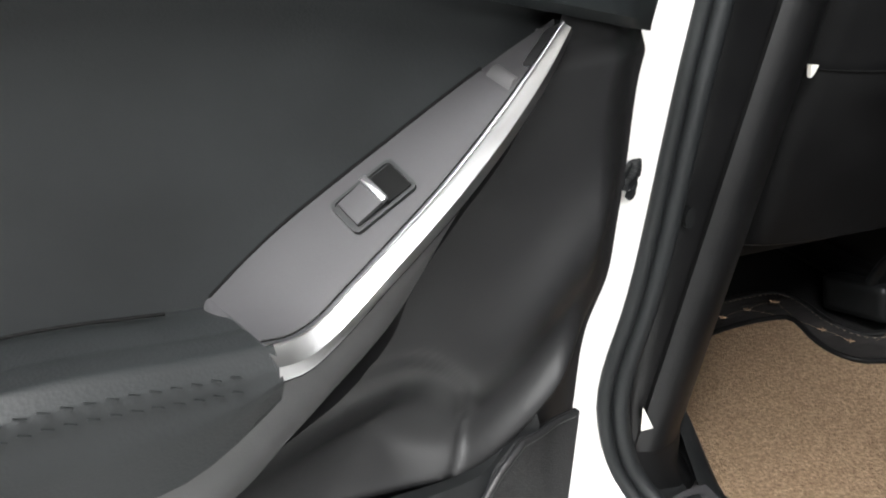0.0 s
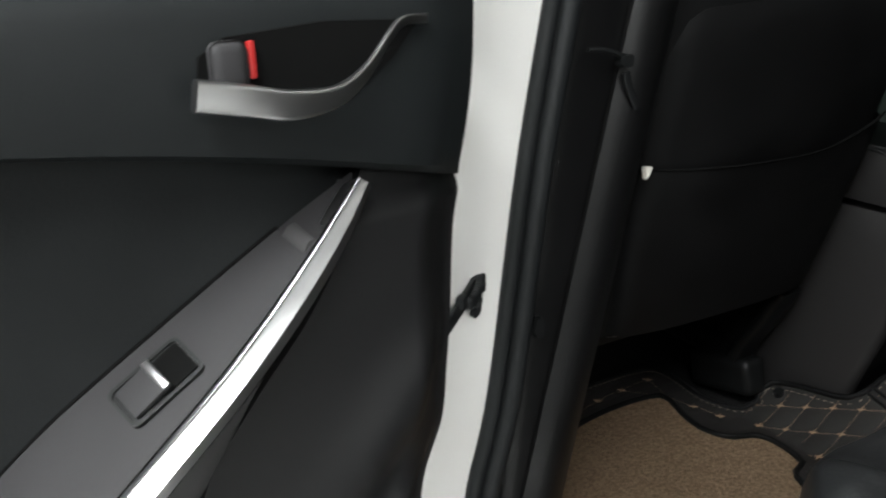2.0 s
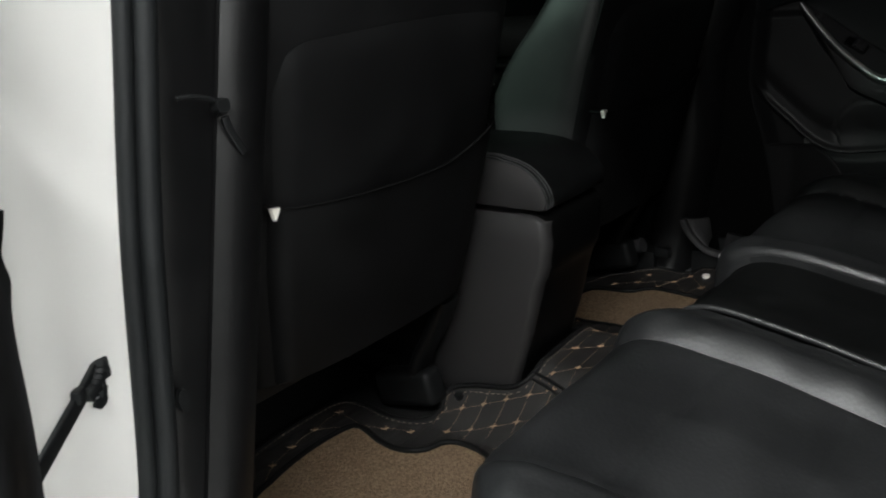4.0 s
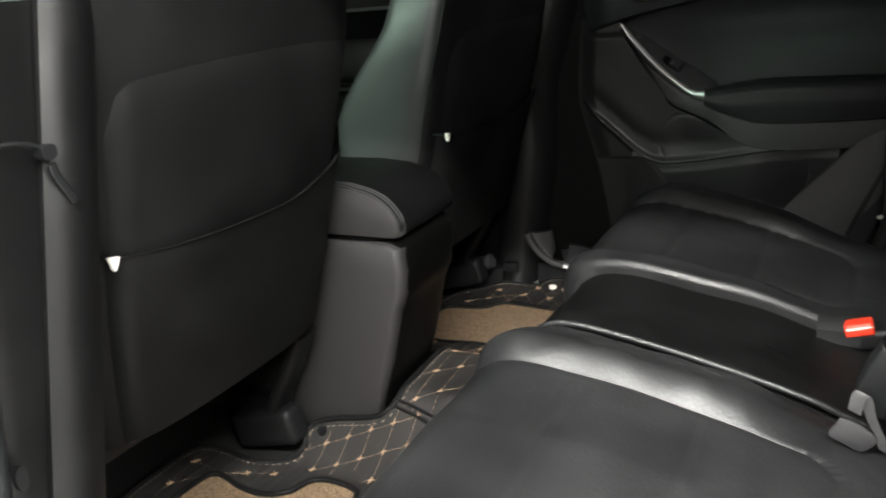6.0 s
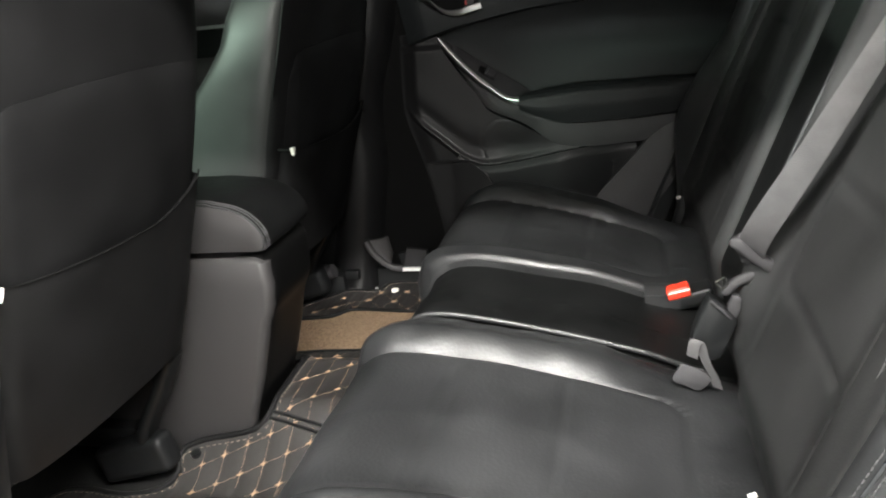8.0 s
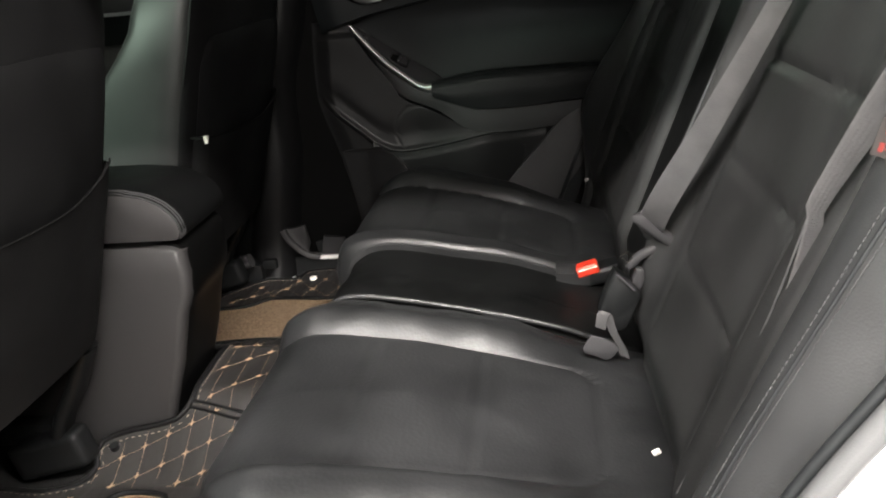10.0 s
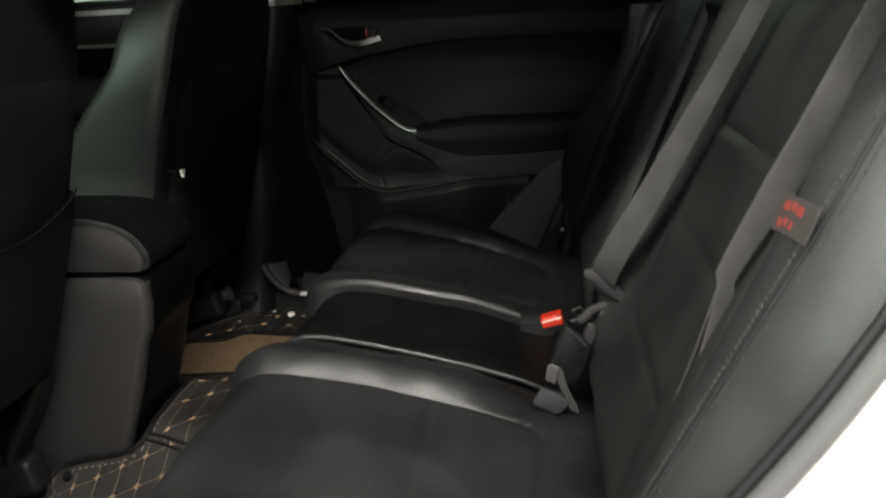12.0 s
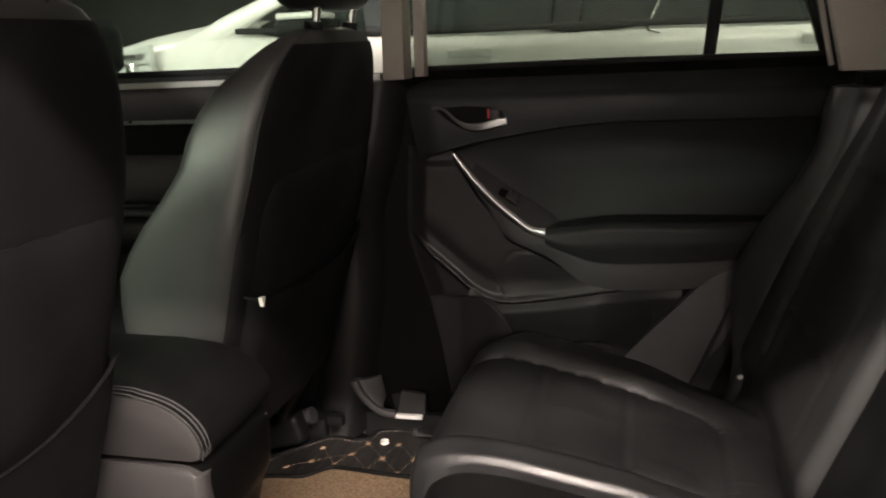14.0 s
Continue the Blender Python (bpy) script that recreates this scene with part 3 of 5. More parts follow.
# ---- rear doors: built along u (back from the front edge), w (towards the cabin), z ----
def rear_door(side, at, label):
    """side 1: the left door, -1: its mirror image."""
    t = thing("rear_door", label, "car door", "rear doors", "structure", at)

    def L(u, w, z):
        if side < 0:                     # the shut door's grip ends a little sooner
            u -= 0.040 * step(0.03, 0.27, u) * step(0.46, 0.31, u) * step(0.39, 0.44, z) * step(0.64, 0.61, z)
        return Vector((u, side * w, z))

    seam = curve1([(0.0, 0.589), (0.07, 0.605), (0.123, 0.617), (0.20, 0.632), (0.263, 0.642), (0.337, 0.650), (0.435, 0.653), (0.80, 0.653)])
    edge = curve1([(0.0, 0.085), (0.2, 0.058), (0.30, 0.047), (0.36, 0.040), (0.41, 0.018), (0.45, 0.013), (0.583, 0.0), (0.76, -0.032)])
    rim = curve1([(0.0, 0.075), (0.2, 0.045), (0.234, 0.041), (0.309, 0.034), (0.350, 0.030), (0.373, 0.024), (0.407, 0.008), (0.447, 0.002), (0.49, -0.003), (0.55, -0.008), (0.575, -0.014), (0.60, -0.024), (0.62, -0.030)])
    if side < 0:
        rim = curve1([(0.0, 0.05), (0.2, 0.02), (0.30, 0.0), (0.40, -0.028), (0.45, -0.036), (0.57, -0.030), (0.62, -0.030)])
    rear = curve1([(0.0, 0.44), (0.10, 0.48), (0.25, 0.57), (0.40, 0.64), (0.53, 0.72), (0.66, 0.765), (0.78, 0.78)])
    back = lambda d: (0, -side * d, 0)
    # painted shell
    part("shell", slab(lambda a, b: L(lerp(edge(lerp(0, 0.765, b)) - 0.012, rear(lerp(0, 0.765, b)) + 0.02, a), -0.055, lerp(-0.02, 0.755, b)), 10, 12, back(0.09)), PAINT, t, "white painted door shell")
    # black backing, so that openings in the trim look shaded
    part("inner_skin", slab(lambda a, b: L(lerp(edge(lerp(0.0, 0.76, b)) + 0.004, rear(lerp(0.0, 0.76, b)), a), -0.036, lerp(0.0, 0.755, b)), 6, 20, back(0.012)), CAVITY, t, "black sheet for the shade behind the trim")
    # upper trim with its overhanging lower lip and sloping ledge
    U = lambda a, z: lerp(edge(z), rear(z), a)

    def upper(a, b):
        z0 = seam(U(a, 0.6))
        if b < 0.06:
            return L(U(a, z0), 0.004, z0 + 0.001)
        q = (b - 0.06) / 0.94
        z = lerp(z0, 0.757, q)
        w = 0.017 + 0.006 * math.sin(min(q / 0.65, 1) * math.pi) - 0.004 * q
        if z > 0.705:
            w -= 1.25 * (z - 0.705) * step(0.700, 0.72, z)
        w -= 0.014 * step(0.05, 0.0, a)
        return L(U(a, z), w, z)
    part("upper_trim", slab(upper, 40, 20, back(0.03)), SOFT, t, "black soft upper door trim")
    # lines of the slanted grip
    A = spline([(0.072, -0.006, 0.603), (0.104, -0.016, 0.583), (0.147, -0.018, 0.560), (0.188, -0.018, 0.538), (0.222, -0.019, 0.519), (0.254, -0.019, 0.501), (0.278, -0.019, 0.485), (0.303, -0.017, 0.467)], 30)
    S1 = bezier((0.078, 0.0105, 0.6035), (0.105, 0.0125, 0.5745), (0.200, 0.0310, 0.4870), (0.293, 0.044, 0.462), 60)
    S2 = bezier((0.070, 0.0105, 0.5965), (0.102, 0.021, 0.546), (0.193, 0.039, 0.483), (0.291, 0.056, 0.4395), 60)
    # the strip's tail bends level towards the armrest
    S1 = spline([tuple(p) for p in S1[:41:5]] + [(0.238, 0.0345, 0.4800), (0.259, 0.038, 0.4672), (0.274, 0.041, 0.4630), (0.283, 0.0425, 0.4632), (0.293, 0.044, 0.4650)], 60)
    S2 = spline([tuple(p) for p in S2[:41:5]] + [(0.218, 0.0435, 0.4765), (0.245, 0.048, 0.4590), (0.267, 0.053, 0.4485), (0.279, 0.055, 0.4460), (0.290, 0.056, 0.4465)], 60)
    if side < 0:                         # the shut door's strip stands flatter
        S2 = [Vector((b.x, a.y + 0.25 * (a.z - b.z), b.z)) for a, b in zip(S1, S2)]
    at1 = lambda c, q: c[min(int(q * (len(c) - 1)), len(c) - 2)].lerp(c[min(int(q * (len(c) - 1)), len(c) - 2) + 1], q * (len(c) - 1) - min(int(q * (len(c) - 1)), len(c) - 2))
    arm_top = lambda u: 0.589 - 0.62 * (u - 0.088) if u < 0.29 else 0.464 + 0.02 * step(0.29, 0.41, u)
    # insert

    def insert(a, b):
        u = lerp(0.064, 0.76, a)
        z0, z1 = arm_top(u) - 0.02, seam(u) + 0.006
        z0 = min(z0, z1 - 0.004)
        z = lerp(z0, z1, b)
        u = min(u, rear(z))
        return L(u, -0.014 - 0.010 * math.sin(b * math.pi) + 0.01 * step(0.8, 1.0, b), z)
    part("insert", slab(insert, 40, 12, back(0.02)), LEATHER_DOOR, t, "black leatherette insert")
    # switch plate, silver grip strip, band below it
    part("switch_plate", slab(lambda a, b: L(*at1(A, 0.21 + 0.79 * a).lerp(at1(S1, 0.18 + 0.82 * a), b)), 24, 8, (0, 0, -0.015)), PLASTIC_GREY, t, "charcoal switch plate")

    def plate_end(a, b):
        p = A[-1].lerp(S1[-3], 0.86 * b)
        r = 0.013 * math.sin(math.pi * min(1, 0.10 + 1.05 * b)) * a
        return L(p.x + 0.9 * r, p.y, p.z - 0.20 * r - 0.003 * a ** 3 + 0.0006)
    part("plate_end", slab(plate_end, 10, 12, (0, 0, -0.012)), PLASTIC_GREY, t, "rounded end of the switch plate")

    def strip(a, b):
        p = at1(S1, a).lerp(at1(S2, a), b)
        crest = (b / 0.64) ** 1.4 if b < 0.64 else (1 - (b - 0.64) / 0.36) ** 0.85
        lift = (0.0055 * crest + 0.0024 * bump(b, 0.05, 0.045)) * (0.30 + 0.70 * a) if side > 0 else 0.0030 * math.sin(math.pi * b)
        return L(p.x - 0.3 * lift, p.y + lift, p.z + 0.5 * lift)
    part("grip_strip", slab(strip, 80, 36, (0.004, -side * 0.012, -0.006)), SILVER, t, "satin silver grip strip")

    T = spline([(p.x + 0.001, p.y - 0.006, p.z - 0.001) for p in S2[:60:7]] + [(0.289, 0.049, 0.443), (0.311, 0.040, 0.414), (0.338, 0.037, 0.398), (0.364, 0.034, 0.393), (0.45, 0.028, 0.395), (0.60, 0.01, 0.403)], 60)
    B = spline([(0.072, -0.004, 0.595), (0.096, -0.004, 0.554), (0.121, -0.003, 0.525), (0.151, 0.000, 0.488), (0.178, 0.004, 0.456), (0.205, 0.010, 0.431), (0.238, 0.013, 0.407), (0.278, 0.014, 0.377), (0.316, 0.013, 0.348), (0.37, 0.010, 0.335), (0.45, 0.006, 0.335), (0.60, 0.0, 0.345)], 60)

    def band(a, b):
        p = at1(T, a).lerp(at1(B, a), b)
        return L(p.x, p.y + 0.003 * math.sin(b * math.pi), p.z)
    part("grip_base", slab(band, 60, 8, (0, -side * 0.025, 0)), GRIP_BASE, t, "charcoal grip base")
    # armrest: padded top, stitched face

    def arm(a, b):
        u = lerp(0.288, 0.70, a)
        top = 0.466 + 0.012 * step(0.29, 0.41, u)
        bot = curve1([(0.28, 0.434), (0.311, 0.412), (0.338, 0.398), (0.364, 0.394), (0.45, 0.396), (0.70, 0.41)])(u)
        prof = [(-0.02, top - 0.003), (0.0, top - 0.004), (0.030, top - 0.001), (0.046, top - 0.002), (0.055, top - 0.012), (0.058, lerp(top, bot, 0.5)), (0.050, bot + 0.004), (0.022, bot - 0.004)]
        k = b * (len(prof) - 1)
        i = min(int(k), len(prof) - 2)
        w, z = (lerp(prof[i][j], prof[i + 1][j], k - i) for j in (0, 1))
        w *= lerp(1, 0.55, step(0.5, 1, a))
        return L(u, w, z)
    rest = part("armrest", slab(arm, 30, 28, back(0.02)), ARMREST, t, "black stitched leather armrest")
    bm = bmesh.new()
    for i in range(34):
        u = 0.312 + 0.0095 * i
        top = 0.466 + 0.012 * step(0.29, 0.41, u)
        for dz in (0.009, 0.018):
            block(L(u, 0.0578 * lerp(1, 0.55, step(0.49, 0.70, u)), top - dz), (0.0056, 0.0010, 0.0010), 0, pose(0, 0, 0, 0, -25, 0), bm=bm)
    part("stitching", bm, ARMREST, rest, "black stitches")
    # lower trim with the map pocket and its lip
    lip = curve1([(-0.037, 0.456), (0.005, 0.411), (0.06, 0.362), (0.104, 0.324), (0.149, 0.305), (0.227, 0.310), (0.304, 0.322), (0.362, 0.331), (0.62, 0.335)])
    low = curve1([(0.27, 0.43), (0.335, 0.37), (0.348, 0.316), (0.371, 0.278), (0.396, 0.238), (0.424, 0.202), (0.452, 0.185), (0.490, 0.151), (0.520, 0.121), (0.549, 0.098), (0.575, 0.079), (0.60, 0.068), (0.62, 0.062)])

    def moulding(u, z):
        """Depth of the moulded panel: a crest along the lip, a valley, a soft ridge, and the deep hollow of the pocket below the grip."""
        d = (z - lip(u)) * 0.75
        h = 0.007 + (0.011 * bump(d, 0.0, 0.011) if side > 0 else 0.008 * bump(d, 0.0, 0.006)) + (0.009 if side > 0 else 0.001) * bump(d, 0.060, 0.026) - 0.002 * bump(d, 0.029, 0.012)
        h = lerp(-0.002, h, step(-0.014, 0.0, d))
        qx, qz = 0.149 + 0.056 - u, abs(z - 0.348) - 0.004
        out = math.hypot(max(qx, 0), max(qz, 0)) + min(max(qx, qz), 0) - 0.056
        under = (0.431 - 0.75 * (u - 0.206) - z) * 0.8 - (0.0 if side > 0 else 0.018)     # distance below the grip base
        hollow = -0.022 + 0.030 * step(0.075, -0.01, under) if side > 0 else -0.004 + 0.006 * step(0.075, -0.01, under)
        h = lerp(hollow, h, step(-0.085, 0.012, out)) - 0.0018 * bump(out, 0.0, 0.0024)
        h = lerp(-0.012, h, step(rim(z), rim(z) + 0.045, u))
        h -= 0.012 * step(0.572, 0.590, z) + 0.015 * step(0.10, 0.0, z)
        return h

    def lower(a, b):
        z = lerp(0.02, 0.612, b)
        u1 = low(z) if z > 0.30 else min(rear(z), 0.45)
        u = lerp(rim(z), max(u1, rim(z) + 0.004), a)
        return L(u, moulding(u, z), z)
    part("lower_trim", slab(lower, 120, 190, back(0.016)), MOULD, t, "black moulded lower trim")

    def pocket(a, b):
        u = lerp(0.09, 0.50, a)
        z = lerp(0.03, lip(u), b)
        w = 0.014 + 0.020 * math.sin(math.pi * min(b * 1.1, 1) * 0.5) - 0.007 * step(0.95, 1.0, b) - 0.018 * step(0.16, 0.0, a) - 0.045 * step(0.55, 1.0, a)
        return L(u, w, z)
    part("map_pocket", slab(pocket, 56, 40, lambda a, b: Vector((0, -side * (0.010 + 0.010 * (1 - b)), 0))), PLASTIC, t, "black map pocket wall with a rounded lip")

    def rear_panel(a, b):
        z = lerp(0.10, 0.388, b)
        u0 = curve1([(0.10, 0.31), (0.17, 0.37), (0.253, 0.441), (0.306, 0.492), (0.357, 0.541), (0.388, 0.600)])(z)
        u1 = curve1([(0.10, 0.48), (0.17, 0.53), (0.201, 0.556), (0.248, 0.588), (0.316, 0.608), (0.388, 0.618)])(z)
        return L(lerp(u0, u1, a), 0.012 + 0.012 * math.sin(math.pi * a) * math.sin(math.pi * b), z)
    part("rear_panel", slab(rear_panel, 14, 14, back(0.02)), PANEL, t, "grey lower rear panel")
    cap = lambda a, b, w: L(*(at1(A, lerp(0.0, 0.205, a)).lerp(at1(S1, lerp(0.02, 0.20, a)), b) + Vector((0, 0, w))))
    part("grip_cap", slab(lambda a, b: cap(a, b, -0.005 * math.sin(math.pi * min(1, b * 1.05)) * math.sin(math.pi * min(a + 0.15, 1))), 12, 8, (0, 0, -0.010)), PLASTIC_GREY, t, "charcoal hollow end of the grip")
    part("cap_lip", slab(lambda a, b: cap(lerp(0.84, 1.04, a), lerp(0.22, 0.88, b), 0.0008 + 0.0022 * math.sin(math.pi * a)), 6, 8, (0, 0, -0.005)), PANEL, t, "pale lip at the end of the grip")
    # speaker grille
    side_of = curve1([(0.03, 0.25), (0.20, 0.205), (0.28, 0.161), (0.296, 0.145), (0.310, 0.129), (0.316, 0.112)])
    out_w = curve1([(0.03, 0.008), (0.07, 0.012), (0.09, 0.019), (0.12, 0.027), (0.16, 0.037), (0.25, 0.038)])

    def mesh(a, b):
        z = lerp(0.05, 0.316 - 0.006 * (1 - a), b)
        u = lerp(rim(z) + 0.012, side_of(z), a)
        return L(u, out_w(u), z)
    part("speaker_grille", slab(mesh, 24, 30, back(0.006)), MESH_CLOTH, t, "black woven speaker mesh")
    part("grille_edge", sweep([mesh(i / 24, 1) + Vector((0, side * 0.001, 0.001)) for i in range(2, 25)] + [mesh(1, 1 - i / 20) + Vector((0, side * 0.001, 0.001)) for i in range(1, 21)], disc(0.0030, 8), (0, 1, 0)), MOULD, t, "thin moulded edge")
    # shadow gaps between the panels
    for nm, line, r in (("panel_gap", [L(u, -0.006, 0.466 + 0.012 * step(0.29, 0.41, u) + 0.001) for u in (0.330 + 0.01 * i for i in range(38))], 0.0010),
                        ("plate_gap", [L(p.x, p.y - 0.0005, p.z + 0.001) for p in A[6:]], 0.0010),
                        ("strip_gap", [L(p.x, p.y - 0.0008, p.z + 0.0004) for p in S1[1:]], 0.0006),
                        ("strip_gap", [L(p.x, p.y - 0.001, p.z - 0.0005) for p in S2[1:]], 0.0008)):
        part(nm, sweep(line, disc(r, 6)), CAVITY, t, "dark joint")
    # window switch: rim, well, paddle with a silver tip
    ax = (at1(A, 0.62) - at1(A, 0.38)).normalized()
    ay = (at1(S1, 0.56) - at1(A, 0.5)).normalized()
    ax = Vector((ax.x, side * ax.y, ax.z))
    ay = Vector((ay.x, side * ay.y, ay.z))
    az = ax.cross(ay).normalized()
    if az.z < 0:
        az = -az
    ay = az.cross(ax).normalized()
    c = at1(A, 0.590).lerp(at1(S1, 0.612), 0.47)
    m = Matrix((ax, ay, az)).transposed().to_4x4()
    m.translation = L(*c) + az * 0.001
    hole = oblong(0.042, 0.024, 0.003)
    rim = bmesh.new()
    outer, inner = [Vector((a, b, 0.0)) for a, b in oblong(0.046, 0.028, 0.004)], [Vector((a, b, 0.0)) for a, b in hole]
    rings = [[p + Vector((0, 0, -0.002)) for p in outer], [p + Vector((0, 0, 0.0016)) for p in outer], [p + Vector((0, 0, 0.0016)) for p in inner], [p + Vector((0, 0, 0.0002)) for p in inner]]
    loft(rings, rim)
    bmesh.ops.transform(rim, matrix=m, verts=rim.verts)
    sw = part("window_switch", rim, PLASTIC, t, "black window switch")
    pad = block((0.0085, 0, 0.0025), (0.021, 0.020, 0.004), 0.0012, pose(0, 0, 0, 0, 6, 0))
    bmesh.ops.transform(pad, matrix=m, verts=pad.verts)
    part("paddle", pad, PLASTIC_GREY, sw)
    tip = block((-0.002, 0, 0.0055), (0.0045, 0.021, 0.004), 0.001)
    bmesh.ops.transform(tip, matrix=m, verts=tip.verts)
    part("paddle_tip", tip, SILVER, sw, "silver paddle tip")
    # flat block; black colour gives the shade of the well
    well = block((-0.0115, 0, 0.0006), (0.018, 0.021, 0.0014), 0.0005)
    bmesh.ops.transform(well, matrix=m, verts=well.verts)
    part("finger_well", well, CAVITY, sw)
    # latch: bowl, lever, lock tab
    near = lambda u: 0.103 + (u - 0.105) * 0.93
    # the bowl is a flat plate whose black replaces the shade inside it
    bowl = [L(near(u), 0.0225, z) for u, z in ((0.178, 0.664), (0.175, 0.680), (0.160, 0.688), (0.10, 0.692), (0.036, 0.689), (0.055, 0.671), (0.085, 0.652), (0.12, 0.647), (0.155, 0.654))]
    bm = loft([[p + Vector((0, -side * 0.012, 0)) for p in bowl], bowl])
    lat = part("latch_bowl", bm, CAVITY, t, "flat black plate for the shaded latch recess")
    lev = spline([(0.030, 0.022, 0.690), (0.050, 0.026, 0.690), (0.064, 0.031, 0.683), (0.084, 0.035, 0.667), (0.106, 0.038, 0.657), (0.135, 0.040, 0.656), (0.160, 0.040, 0.661), (0.186, 0.038, 0.666)], 30)
    sc = [0.35 + 0.65 * step(0.25, 0.75, i / 29) for i in range(30)]
    part("latch_lever", sweep([L(near(p.x), p.y, p.z - 0.001) for p in lev], oblong(0.010, 0.015, 0.003), (0, 0, 1), sc), SILVER, lat, "satin silver latch lever")
    part("lock_tab", block(L(near(0.161), 0.026, 0.675), (0.019, 0.008, 0.024), 0.006, seg=3), PLASTIC_GREY, lat)
    part("lock_mark", block(L(near(0.148), 0.026, 0.677), (0.0035, 0.004, 0.018), 0.0010), LOCK_RED, lat, "red lock mark")
    if side < 0:
        # added sheet as large as the door; its black is the gap's shade
        part("gap_sheet", slab(lambda a, b: L(lerp(-0.17, 0.80, a), -0.030, lerp(-0.03, 0.757, b)), 4, 4, back(0.004)), CAVITY, t, "added black sheet for the shade in the door gap")
    # glass and frame
    part("window_frame", sweep([L(*p) for p in spline([(-0.035, -0.045, 0.76), (-0.05, -0.075, 0.90), (-0.055, -0.11, 1.05), (0.05, -0.125, 1.10), (0.45, -0.125, 1.11), (0.61, -0.12, 1.06), (0.688, -0.09, 0.92), (0.712, -0.075, 0.85), (0.741, -0.052, 0.75)], 50)], oblong(0.028, 0.03, 0.008), (0, 1, 0.001)), RUBBER, t, "black window frame")
    part("window_pane", slab(lambda a, b: L(lerp(-0.03, 0.745, a) - b * lerp(0.02, 0.12, a), -0.058 - 0.065 * b, lerp(0.755, 1.10, b)), 2, 2, back(0.004)), GLASS, t, "green tinted side window")
    part("window_divider", sweep([L(0.535, -0.052, 0.745), L(0.553, -0.085, 0.90), L(0.575, -0.12, 1.10)], oblong(0.022, 0.02, 0.004), (0, 1, 0.001)), RUBBER, t, "black window divider")
    part("window_seal", sweep([L(-0.03, -0.044, 0.758), L(0.36, -0.044, 0.760), L(0.755, -0.046, 0.757)], oblong(0.014, 0.016, 0.004)), RUBBER, t)
    return t


LEFT_OPEN = Matrix(((-0.9848, 0.1736, 0, -0.899), (-0.1736, -0.9848, 0, -0.204), (0, 0, 1, 0), (0, 0, 0, 1)))
RIGHT_SHUT = Matrix(((0, 1, 0, 0.70), (-1, 0, 0, -0.095), (0, 0, 1, 0), (0, 0, 0, 1)))
rear_door(1, LEFT_OPEN, "open rear car door with black trim and silver grip")
rear_door(-1, RIGHT_SHUT, "closed rear car door with black trim and silver grip")

# door check strap
strap = thing("door_check_strap", "black door check strap with a rubber boot", "door strap")
part("arm", sweep(spline([(-0.770, -0.012, 0.428), (-0.800, -0.040, 0.422), (-0.85, -0.078, 0.407), (-0.91, -0.13, 0.395)], 16), oblong(0.006, 0.014, 0.002)), RUBBER, strap)
part("boot", sweep(spline([(-0.773, -0.020, 0.430), (-0.781, -0.029, 0.424), (-0.792, -0.039, 0.419), (-0.805, -0.049, 0.418)], 14), oblong(0.012, 0.014, 0.004), scales=[0.6, 0.95, 1.1, 0.8, 1.05, 0.75, 1.0, 0.72, 0.95, 0.7, 0.9, 0.8, 0.9, 0.5]), RUBBER, strap)
part("bracket", block((-0.774, -0.020, 0.424), (0.012, 0.008, 0.020), 0.003), RUBBER, strap)
part("boot_flap", sweep(spline([(-0.783, -0.036, 0.416), (-0.790, -0.042, 0.405), (-0.799, -0.046, 0.408)], 8), oblong(0.004, 0.010, 0.0015), scales=[1, 1, 0.9, 1.1, 0.9, 1, 0.8, 0.6]), RUBBER, strap, "torn rubber flap")
part("clamp", block((-0.812, -0.052, 0.424), (0.013, 0.009, 0.012), 0.003, pose(0, 0, 0, 0, 0, 40)), RUBBER, strap, "black rubber clamp")


